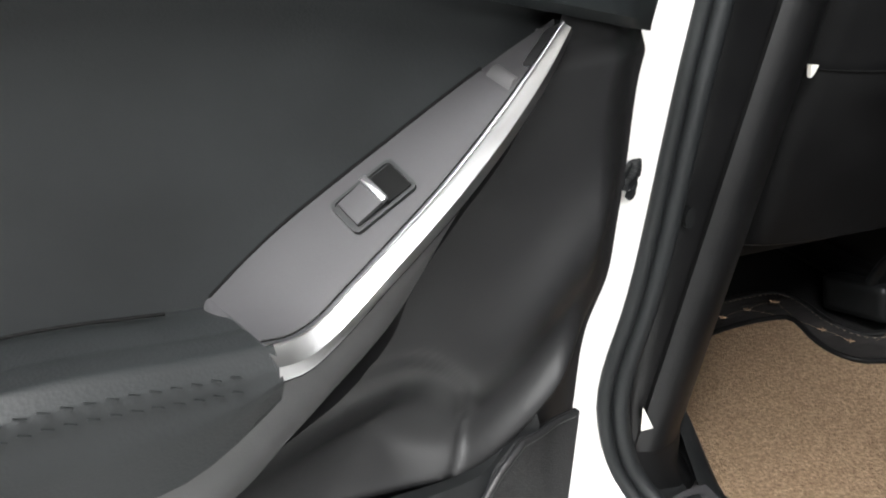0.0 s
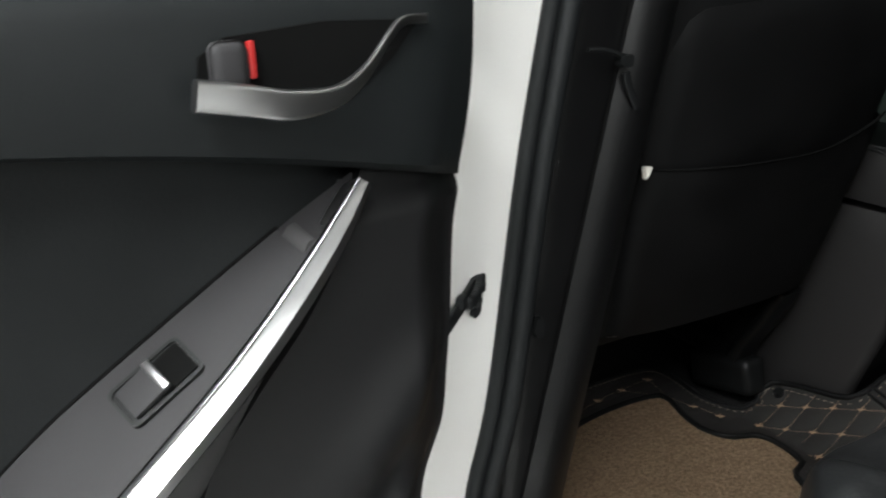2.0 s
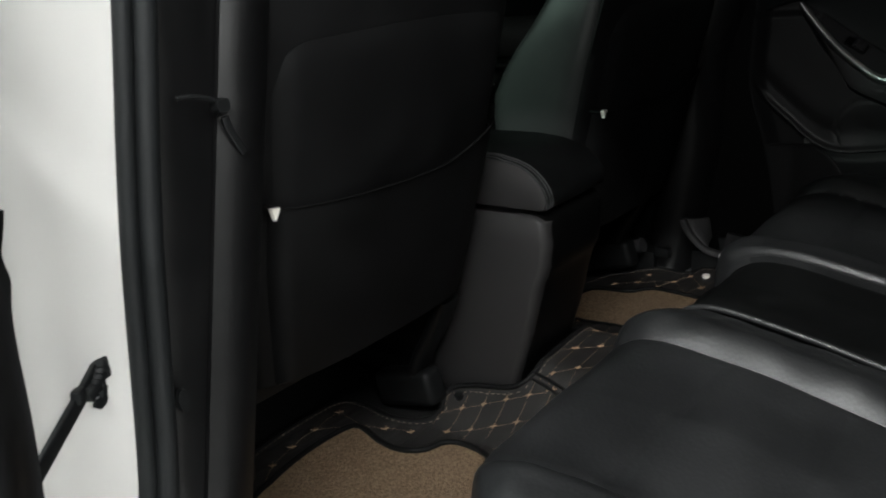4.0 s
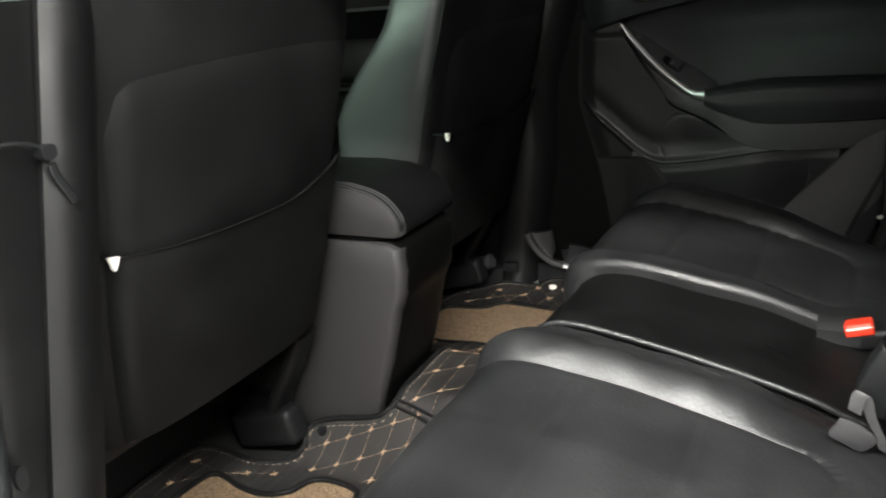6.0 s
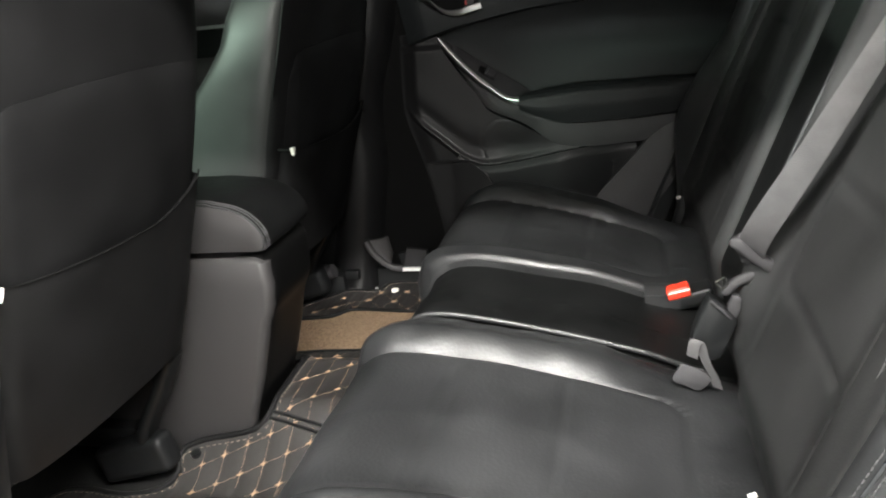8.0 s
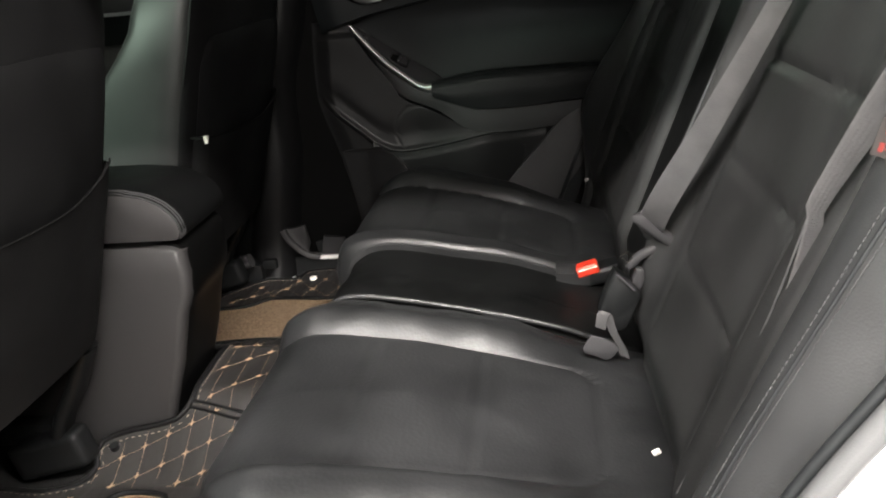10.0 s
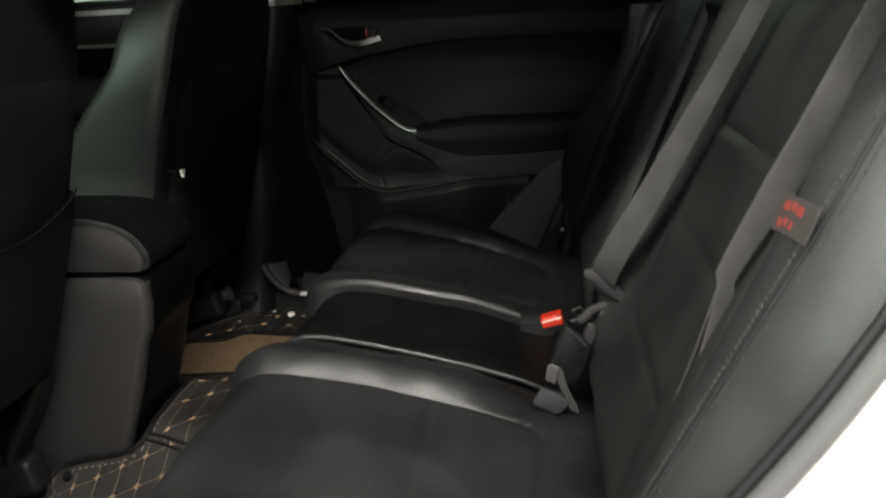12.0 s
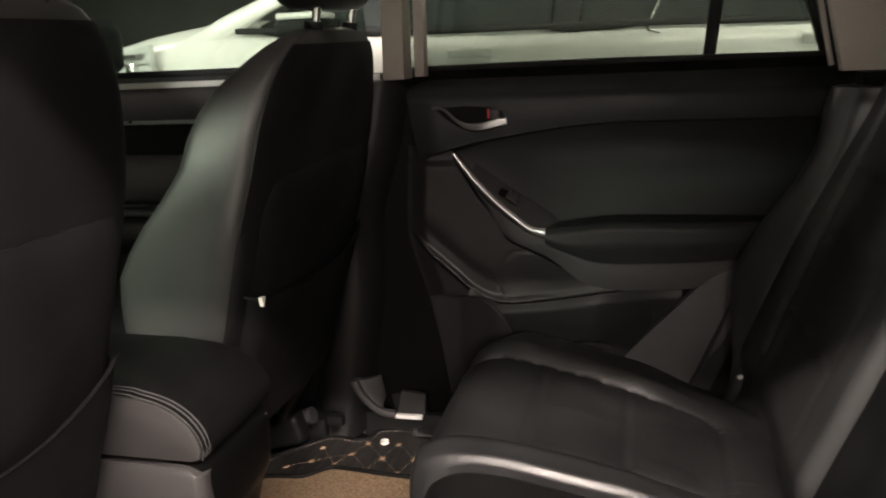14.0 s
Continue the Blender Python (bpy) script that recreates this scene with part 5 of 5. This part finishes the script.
belt = thing("seat_belt", "grey webbing seat belt fastened across the bench back", "seat belt")
WEB_LINE = spline([(-0.203, -0.728, 0.384), (-0.243, -0.722, 0.424), (-0.291, -0.772, 0.541), (-0.335, -0.832, 0.679), (-0.368, -0.882, 0.798), (-0.38, -0.94, 0.92)], 40)
WEB_SIDE = Vector((0.32, 0.83, 0.45)).normalized()
part("shoulder_webbing", slab(lambda u, v: WEB_LINE[min(int(round(u * 39)), 39)] + WEB_SIDE * (v - 0.35) * lerp(0.031, 0.017, step(0.05, 0.70, u)) + Vector((-0.0012 * math.sin(math.pi * v), 0, 0)), 39, 6, (0, -0.0016, -0.0016)), WEB, belt)


def pebble(outline, x0, x1, bevel=0.003):
    """A flat body of a (y, z) outline between two x, with softened rims."""
    cy, cz = sum(p[0] for p in outline) / len(outline), sum(p[1] for p in outline) / len(outline)
    size = max(math.hypot(y - cy, z - cz) for y, z in outline)
    ring = spline([(0, *p) for p in outline] + [(0, *outline[0])], 29)[:-1]
    k = 1 - bevel / size
    return loft([[Vector((x, cy + (p.y - cy) * q, cz + (p.z - cz) * q)) for p in ring] for x, q in ((x0, k), (x0 + math.copysign(bevel * 0.6, x1 - x0), 1), (x1 - math.copysign(bevel * 0.6, x1 - x0), 1), (x1, k))])


tongue = part("tongue", sweep(spline([(-0.207, -0.690, 0.345), (-0.208, -0.704, 0.360), (-0.208, -0.726, 0.370), (-0.206, -0.748, 0.377)], 14), oblong(0.012, 0.013, 0.005), (-1, 0.1, 0.1), [0.7, 0.95, 1, 1, 1, 1, 1, 1, 1, 1, 1, 1, 0.95, 0.7]), PLASTIC_GREY, belt, "glossy black tongue grip")
part("tongue_shoulder", pebble([(-0.698, 0.412), (-0.716, 0.421), (-0.732, 0.408), (-0.751, 0.381), (-0.742, 0.373), (-0.722, 0.374), (-0.706, 0.392)], -0.198, -0.206), PLASTIC_GREY, tongue, "black webbing end cover")
part("tongue_bar", sweep(spline([(-0.224, -0.695, 0.416), (-0.226, -0.704, 0.414), (-0.224, -0.722, 0.398), (-0.220, -0.742, 0.382), (-0.217, -0.749, 0.374)], 14), oblong(0.016, 0.012, 0.005), (-1, 0.1, 0.1), [0.6, 0.9, 1, 1, 1, 1, 1, 1, 1, 1, 1, 1, 0.9, 0.6]), PLASTIC_GREY, tongue, "grey webbing guide of the tongue")
part("tongue_loop", sweep(spline([(-0.211, -0.714, 0.356), (-0.212, -0.722, 0.363), (-0.212, -0.727, 0.358), (-0.211, -0.721, 0.350), (-0.211, -0.715, 0.351)], 16), disc(0.0017, 6), (1, 0, 0)), CHROME, tongue, "bright steel loop")
part("tongue_rod", sweep([Vector((-0.211, -0.689, 0.353)), Vector((-0.212, -0.703, 0.362)), Vector((-0.212, -0.716, 0.370))], disc(0.0012, 6), (1, 0, 0)), CHROME, tongue, "bright steel edge")
part("tongue_plate", sweep([Vector((-0.211, y, z)) for y, z in ((-0.680, 0.361), (-0.6905, 0.367), (-0.696, 0.359), (-0.687, 0.353), (-0.680, 0.361))], disc(0.0014, 6), (1, 0, 0)), CHROME, tongue, "bright steel plate with a window")

buck = thing("belt_buckle", "black seat belt buckle beside the middle seat", "buckle", "buckles")
house = part("housing", pebble([(-0.672, 0.345), (-0.684, 0.336), (-0.698, 0.322), (-0.704, 0.312), (-0.694, 0.284), (-0.684, 0.264), (-0.672, 0.262), (-0.658, 0.271), (-0.651, 0.287), (-0.660, 0.318)], -0.222, -0.196, 0.005), PLASTIC, buck, "black buckle housing")
# light along the housing's top edge, given as a grey strip
part("housing_edge", sweep(spline([(-0.2215, -0.673, 0.343), (-0.2225, -0.684, 0.333), (-0.2225, -0.696, 0.320)], 10), oblong(0.003, 0.009, 0.001), (1, 0, 0)), PLASTIC_GREY, house, "upper edge, grey for the light on it")
part("side_button", pebble([(-0.699, 0.344), (-0.709, 0.340), (-0.708, 0.322), (-0.700, 0.314), (-0.693, 0.322)], -0.214, -0.200, 0.003), PLASTIC_GREY, house)
part("rivet", block((-0.2165, -0.6955, 0.3185), (0.002, 0.003, 0.003), 0.0008), CHROME, house, "bright rivet")
part("stalk", ribbon([(-0.226, -0.651, 0.270), (-0.227, -0.654, 0.289), (-0.227, -0.660, 0.292), (-0.225, -0.664, 0.274), (-0.222, -0.670, 0.256), (-0.220, -0.677, 0.241), (-0.215, -0.682, 0.222)], 24, 0.012, (0.3, 0.9, 0.25)), WEB, buck, "twisted grey stalk webbing")
part("stalk_label", pebble([(-0.640, 0.257), (-0.629, 0.235), (-0.645, 0.226), (-0.661, 0.220), (-0.675, 0.236), (-0.660, 0.250)], -0.221, -0.217, 0.002), PLASTIC_GREY, buck, "small sewn label")

buck = thing("belt_buckle", "black seat belt buckle with a red release button", "buckle", "buckles")
part("housing", block((0.092, -0.672, 0.216), (0.046, 0.070, 0.026), 0.008, pose(0, 0, 0, -16, 0, 0), seg=3), PLASTIC, buck)
part("cover_fold", slab(lambda u, v: Vector((0.068 + 0.05 * v, lerp(-0.600, -0.655, u), 0.236 - 0.002 * u - 0.010 * (2 * v - 1) ** 2)), 8, 10, (0, 0, -0.02)), LEATHER, buck, "leather tunnel round the buckle")
press = part("release_button", block((0.078, -0.652, 0.230), (0.026, 0.036, 0.018), 0.004, pose(0, 0, 0, -16, 0, 0), seg=3), RED, buck, "red release button")
part("button_edge", block((0.0655, -0.652, 0.2335), (0.003, 0.033, 0.0022), 0.0008, pose(0, 0, 0, -16, 0, 0)), WHITE, press, "white stripe along the button edge")

lap = thing("seat_belt", "grey webbing seat belt with a red warning label", "seat belt")
lap_pts = [(-0.606, -0.780, 0.535), (-0.610, -0.780, 0.552), (-0.627, -0.806, 0.617), (-0.647, -0.828, 0.673), (-0.67, -0.88, 0.80)]
lap_line = spline([(-0.589, -0.704, 0.31), (-0.594, -0.744, 0.40), (-0.600, -0.766, 0.47)] + lap_pts, 60)
part("webbing", slab(lambda u, v: lap_line[min(int(round(u * 59)), 59)] + Vector((-0.2, 0.83, 0.45)).normalized() * (v - 0.5) * (0.003 + 0.025 * step(0.15, 0.85, u)) + Vector((0, 0.0006 * math.sin(9 * math.pi * v), 0)), 59, 18, (0, -0.0016, -0.0016)), WEB, lap)
part("hem", sweep(spline([(-0.606, -0.776, 0.540), (-0.599, -0.755, 0.46), (-0.592, -0.728, 0.38), (-0.588, -0.69, 0.29)], 20), disc(0.0011, 5)), THREAD, lap, "thin sewn hem")
LAB0, LAB1, LABW = Vector((-0.650, -0.800, 0.608)), Vector((-0.704, -0.806, 0.612)), Vector((0.05, -0.30, 0.95)).normalized()
lab = part("warning_label", slab(lambda u, v: LAB0.lerp(LAB1, u) + LABW * 0.024 * (v - 0.5), 3, 2, (0, -0.0006, 0)), material("faded_label_cloth", (0.030, 0.025, 0.024), 0.8), lap, "faded label with red print")
PRINT = material("red_print", (0.20, 0.022, 0.018), 0.7)
bm = bmesh.new()
for a, b, w in ((0.20, 0.25, 0.10), (0.34, 0.32, 0.08), (0.50, 0.28, 0.07), (0.24, 0.72, 0.14), (0.42, 0.76, 0.10), (0.60, 0.70, 0.16)):
    slab(lambda u, v: LAB0.lerp(LAB1, a + w * (u - 0.5)) + LABW * 0.024 * (b + 0.24 * (v - 0.5) - 0.5) + Vector((0, 0.0004, 0)), 1, 1, (0, -0.0003, 0), bm)
part("print", bm, PRINT, lab, "red printed bars")

# ---- floor mats ----
mat_thing = thing("quilted_floor_mat", "black quilted leatherette floor mat with tan stitching", "floor mat")
LEFT_EDGE = [(-0.70, -0.34), (-0.70, -0.02), (-0.665, 0.07), (-0.60, 0.20), (-0.50, 0.30), (-0.40, 0.335), (-0.27, 0.340), (-0.215, 0.325), (-0.205, 0.280), (-0.213, 0.21), (-0.200, 0.160),
             (-0.176, 0.132), (-0.158, 0.139), (-0.144, 0.130), (-0.134, 0.09), (-0.129, 0.05), (-0.122, 0.012), (-0.108, -0.005), (-0.086, -0.011), (-0.01, -0.008), (0.08, -0.002), (0.12, 0.03), (0.20, 0.13), (0.30, 0.235), (0.40, 0.245), (0.52, 0.20), (0.555, 0.172), (0.603, 0.132), (0.621, 0.10), (0.617, 0.040), (0.638, 0.027), (0.662, 0.018), (0.672, -0.02), (0.672, -0.08), (0.66, -0.34)]
TAN_LEFT = [(-0.62, -0.34), (-0.655, -0.05), (-0.645, 0.02), (-0.61, 0.09), (-0.51, 0.222), (-0.44, 0.25), (-0.36, 0.262), (-0.285, 0.258), (-0.262, 0.240), (-0.278, 0.18), (-0.280, 0.135), (-0.262, 0.10),
            (-0.225, 0.083), (-0.215, 0.05), (-0.225, 0.0), (-0.27, -0.05), (-0.28, -0.34)]
TAN_RIGHT = [(0.30, -0.34), (0.290, 0.02), (0.280, 0.12), (0.30, 0.19), (0.38, 0.205), (0.445, 0.190), (0.456, 0.165), (0.462, 0.118), (0.474, 0.096), (0.496, 0.080), (0.506, 0.060), (0.502, 0.0), (0.494, -0.09), (0.49, -0.34)]


def inside(poly, x, y):
    hit = False
    for (x0, y0), (x1, y1) in zip(poly, poly[1:] + poly[:1]):
        if (y0 > y) != (y1 > y) and x < (x1 - x0) * (y - y0) / (y1 - y0) + x0:
            hit = not hit
    return hit


def dense(poly, n):
    pts = spline([(x, y, 0) for x, y in poly], n)
    return [(p.x, p.y) for p in pts]


EDGE, TL, TR = dense(LEFT_EDGE, 160), dense(TAN_LEFT, 110), dense(TAN_RIGHT, 80)
NEAR = ((-0.1035, -0.0155), (-0.0175, 0.0368), (-0.0469, 0.0042))      # origin and steps of the quilting: arc across the tunnel, y
FAR = ((-0.0584, -0.0402), (-0.0246, 0.0327), (-0.0832, -0.0060))
STARS = [(-0.545, 0.195), (-0.508, 0.217), (-0.47, 0.240), (-0.419, 0.278), (-0.366, 0.292), (-0.310, 0.299), (-0.247, 0.304), (-0.261, 0.234), (-0.245, 0.195), (-0.231, 0.151),
         (0.560, 0.042), (0.552, -0.024), (0.611, -0.041), (0.516, 0.065), (0.506, -0.004), (0.503, -0.069), (0.520, 0.114), (0.49, 0.156), (0.575, 0.11), (0.556, -0.090), (0.606, 0.024)]


def mat_base(x, y):
    return 0.012 + 0.10 * step(-0.21, -0.07, x) * step(0.23, 0.05, x)


ARC = [-0.30]                 # arc length over the tunnel for each millimetre of x from -0.30
for k in range(600):
    ARC.append(ARC[-1] + math.hypot(0.001, mat_base(-0.299 + k * 0.001, 0) - mat_base(-0.300 + k * 0.001, 0)))


def lattice(x, y):
    o, a, b = NEAR if x < -0.109 + 0.14 * (y + 0.04) else FAR
    k = min(max((x + 0.30) * 1000, 0), 599)
    p, q = lerp(ARC[int(k)], ARC[int(k) + 1], k - int(k)) - o[0], y - o[1]
    det = a[0] * b[1] - a[1] * b[0]
    return (p * b[1] - q * b[0]) / det, (q * a[0] - p * a[1]) / det


def on_tunnel(x):
    return -0.205 < x < 0.28


def quilt(x, y):
    a, b = lattice(x, y)
    da = abs(a - round(a))
    if on_tunnel(x):
        return 0.0030 * math.sqrt(abs(math.sin(math.pi * a) * math.sin(math.pi * b)))
    near = min(math.hypot(x - p, y - q) for p, q in STARS)
    return 0.0036 * (1 - bump(near, 0, 0.011)) * (0.55 + 0.45 * min(1, da * 5))


bm = bmesh.new()
cell, grid = 0.0045, {}
nx, ny = int(1.42 / cell), int(0.70 / cell)


def vert(i, j):
    if (i, j) not in grid:
        x, y = -0.72 + i * cell, -0.34 + j * cell
        grid[i, j] = bm.verts.new((x, y, mat_base(x, y) + quilt(x, y)))
    return grid[i, j]


for i in range(nx):
    for j in range(ny):
        x, y = -0.72 + (i + 0.5) * cell, -0.34 + (j + 0.5) * cell
        if inside(EDGE, x, y) and not inside(TL, x, y) and not inside(TR, x, y):
            bm.faces.new((vert(i, j), vert(i + 1, j), vert(i + 1, j + 1), vert(i, j + 1)))
geo = bmesh.ops.extrude_face_region(bm, geom=bm.faces[:])
bmesh.ops.translate(bm, vec=(0, 0, -0.008), verts=[v for v in geo["geom"] if isinstance(v, bmesh.types.BMVert)])
QUILT = leather("quilted_black_leatherette", (0.0160, 0.0150, 0.0146), 0.55, 0.18)
part("quilted_top", bm, QUILT, mat_thing)
for poly in (EDGE, TL, TR):
    part("bound_edge", sweep([Vector((x, y, mat_base(x, y) + 0.002)) for x, y in poly], disc(0.0050, 8)), LEATHER_BACK, mat_thing, "sewn black binding")
# pale stitch line inside the bound edge
bm = bmesh.new()
line = dense(LEFT_EDGE, 520)
for i in range(2, 516, 2):
    (x0, y0), (x1, y1) = line[i], line[i + 1]
    k = math.hypot(x1 - x0, y1 - y0)
    nx_, ny_ = (y1 - y0) / k * 0.0095, -(x1 - x0) / k * 0.0095
    a, b = (x0 + nx_, y0 + ny_), (lerp(x0, x1, 0.9) + nx_, lerp(y0, y1, 0.9) + ny_)
    if inside(EDGE, *a):
        sweep([Vector((*a, mat_base(*a) + 0.0042)), Vector((*b, mat_base(*b) + 0.0042))], disc(0.0005, 4), bm=bm)
tagged(part("edge_stitch", bm, TAN_DIM, mat_thing, "faded tan stitch line", smooth=False), kind="stuff")
bm = bmesh.new()
CROSSES = [(x, y, (0.034, -0.034), (0.034, 0.034)) for x, y in STARS]


def x_of(arc):
    return -0.30 + 0.001 * sum(1 for q in ARC if q <= arc)


for o, a, b in (NEAR, FAR):
    for i in range(-12, 13):
        for j in range(-12, 13):
            p, y = o[0] + i * a[0] + j * b[0], o[1] + i * a[1] + j * b[1]
            x = x_of(p)
            if on_tunnel(x) and (x < -0.109 + 0.14 * (y + 0.04)) == (o is NEAR[0]):
                k = (x_of(p + 0.02) - x) / 0.02
                CROSSES.append((x, y, (a[0] * k, a[1]), (b[0] * k, b[1])))
for n, (x0, y0) in enumerate(STARS):
    for x1, y1 in STARS[:n]:
        d = math.hypot(x1 - x0, y1 - y0)
        if d < 0.085 and (x0 < 0.3 or abs(x1 - x0) > 0.025):
            for q in range(int(d / 0.006)):
                a, b = (q * 0.006 + 0.001) / d, (q * 0.006 + 0.005) / d
                ends = [(lerp(x0, x1, f), lerp(y0, y1, f)) for f in (a, b)]
                if inside(EDGE, *ends[0]) and not inside(TL, *ends[0]) and not inside(TR, *ends[0]):
                    sweep([Vector((u, v, mat_base(u, v) + quilt(u, v) + 0.0004)) for u, v in ends], disc(0.0003, 4), bm=bm)
rnd = random.Random(4)
for x, y, e1, e2 in CROSSES:
    if not inside(EDGE, x, y) or inside(TL, x, y) or inside(TR, x, y):
        continue
    z = mat_base(x, y) + 0.0010
    slope = (mat_base(x + 0.005, y) - mat_base(x - 0.005, y)) / 0.01
    for e in (e1, e2):
        for sgn in (-1, 1):
            d = Vector((e[0], e[1], slope * e[0])).normalized() * sgn
            n = Vector((-d.y, d.x, 0)).normalized()
            c = Vector((x, y, z))
            ln = (0.0054 if on_tunnel(x) else 0.0072) * rnd.uniform(0.8, 1.2)
            wide = 0.0013 if on_tunnel(x) else 0.0018
            a, b, f = c + n * wide + d * 0.0006, c - n * wide + d * 0.0006, c + d * ln + Vector((0, 0, 0.0012))
            vs = [bm.verts.new(p) for p in (a, b, f)] + [bm.verts.new(p + Vector((0, 0, 0.0016))) for p in (a, b, f)]
            bm.faces.new(vs[:3])
            bm.faces.new(vs[3:][::-1])
            for k in range(3):
                bm.faces.new((vs[k], vs[(k + 1) % 3], vs[3 + (k + 1) % 3], vs[3 + k]))
            if on_tunnel(x):
                for q in range(4):
                    ends = [(x + e[0] * f * sgn, y + e[1] * f * sgn) for f in (0.12 + 0.1 * q, 0.20 + 0.1 * q)]
                    if inside(EDGE, *ends[1]):
                        sweep([Vector((u, v, mat_base(u, v) + 0.0012)) for u, v in ends], disc(0.00028, 4), bm=bm)
tagged(part("cross_stitch", bm, STITCH, mat_thing, "tan cross stitches", smooth=False), kind="stuff")
# drain stud
part("press_stud", sweep([Vector((0.612, -0.010, 0.014)), Vector((0.612, -0.010, 0.021))], disc(0.0085, 14), (0, 1, 0)), WHITE, mat_thing, "white press stud")
part("press_stud", sweep([Vector((-0.150, 0.108, mat_base(-0.150, 0) - 0.002)), Vector((-0.153, 0.108, mat_base(-0.150, 0) + 0.006))], disc(0.008, 14), (0, 1, 0)), PLASTIC, mat_thing, "black press stud")

for poly, label in ((TL, "tan looped carpet inlay in the driver side footwell"), (TR, "tan looped carpet inlay in the passenger side footwell")):
    t = thing("carpet_inlay", label, "carpet", "carpet inlays")
    part("backing", loft([[Vector((x, y, z)) for x, y in poly] for z in (0.002, 0.006)]), RUBBER, t, "black rubber backing", smooth=False)
    part("looped_top", loft([[Vector((x, y, z)) for x, y in poly] for z in (0.0062, 0.011)]), CARPET, t, "tan looped carpet surface", smooth=False)

# joint strip between the mat's halves, and small marks on the pillar
bm = bmesh.new()
for k in (0, 0.009):
    sweep([Vector((x - k, y, mat_base(x - k, y) + 0.0035)) for x, y in ((-0.100, -0.010), (-0.105, -0.041), (-0.112, -0.075), (-0.118, -0.11))], disc(0.0028, 6), bm=bm)
part("joint_strip", bm, LEATHER_BACK, mat_thing, "sewn double joint welt")
part("pillar_label", slab(lambda u, v: Vector((-0.752 + 0.016 * u * (1 - v), -0.040, 0.115 + 0.032 * v)), 2, 3, (0, 0.001, 0)), WHITE, car, "small white label")
part("pillar_clip", sweep(spline([(-0.664, -0.040, 0.638), (-0.648, -0.043, 0.637), (-0.630, -0.044, 0.631), (-0.622, -0.044, 0.622)], 14), oblong(0.004, 0.005, 0.0015), (0, 1, 0)), PLASTIC, car, "thin plastic belt guide")
part("belt_guide_knob", sweep([Vector((-0.622, -0.048, 0.625)), Vector((-0.622, -0.036, 0.625))], oblong(0.014, 0.012, 0.004), (0, 0, 1)), PLASTIC, car)
part("belt_guide_tab", sweep(spline([(-0.620, -0.043, 0.614), (-0.618, -0.044, 0.602), (-0.611, -0.044, 0.588), (-0.605, -0.043, 0.578)], 10), oblong(0.008, 0.004, 0.0015), (0, 1, 0)), PLASTIC, car, "ribbed dangling tab")
part("pillar_screw_cap", sweep([Vector((-0.716, -0.040, 0.368)), Vector((-0.716, -0.034, 0.368))], disc(0.006, 12, 0.012), (0, 0, 1)), PLASTIC, car, "oval screw cap")
part("sill_strip", block((0.660, -0.050, 0.0545), (0.012, 0.060, 0.008), 0.002), PAINT, car, "bright sill strip")
KICK = spline([(0.648, 0.060, 0.135), (0.648, 0.046, 0.105), (0.652, 0.022, 0.076), (0.660, 0.005, 0.061), (0.664, -0.022, 0.055)], 24)
# lip and pad in pale grey, which stands for light on this corner
part("kick_curve", sweep(KICK, oblong(0.020, 0.014, 0.005)), PANEL, car, "curved kick panel lip")
part("kick_pad", slab(lambda u, v: KICK[min(int(round(u * 17)), 17)].lerp(Vector((0.680, 0.016 - 0.008 * u, 0.132 - 0.048 * u)), v) + Vector((0.004 - 0.010 * math.sin(math.pi * v), 0, 0)), 17, 10, (0.010, 0, 0)), PANEL, car, "rounded kick panel, pale for the light on it")
part("sill_end_plate", slab(lambda u, v: Vector((0.672 + 0.012 * v, lerp(-0.022, -0.082, u) - 0.008 * v * (1 - u), lerp(0.054, lerp(0.100, 0.094, u), v))), 8, 6, (0.012, 0, 0)), PLASTIC_GREY, car, "charcoal end plate above the sill")
part("inner_sill", slab(lambda u, v: Vector((0.668 + 0.010 * v, lerp(0.05, -0.12, u), lerp(0.0, 0.050, v))), 8, 4, (0.02, 0, 0)), PLASTIC, car, "black inner sill face")
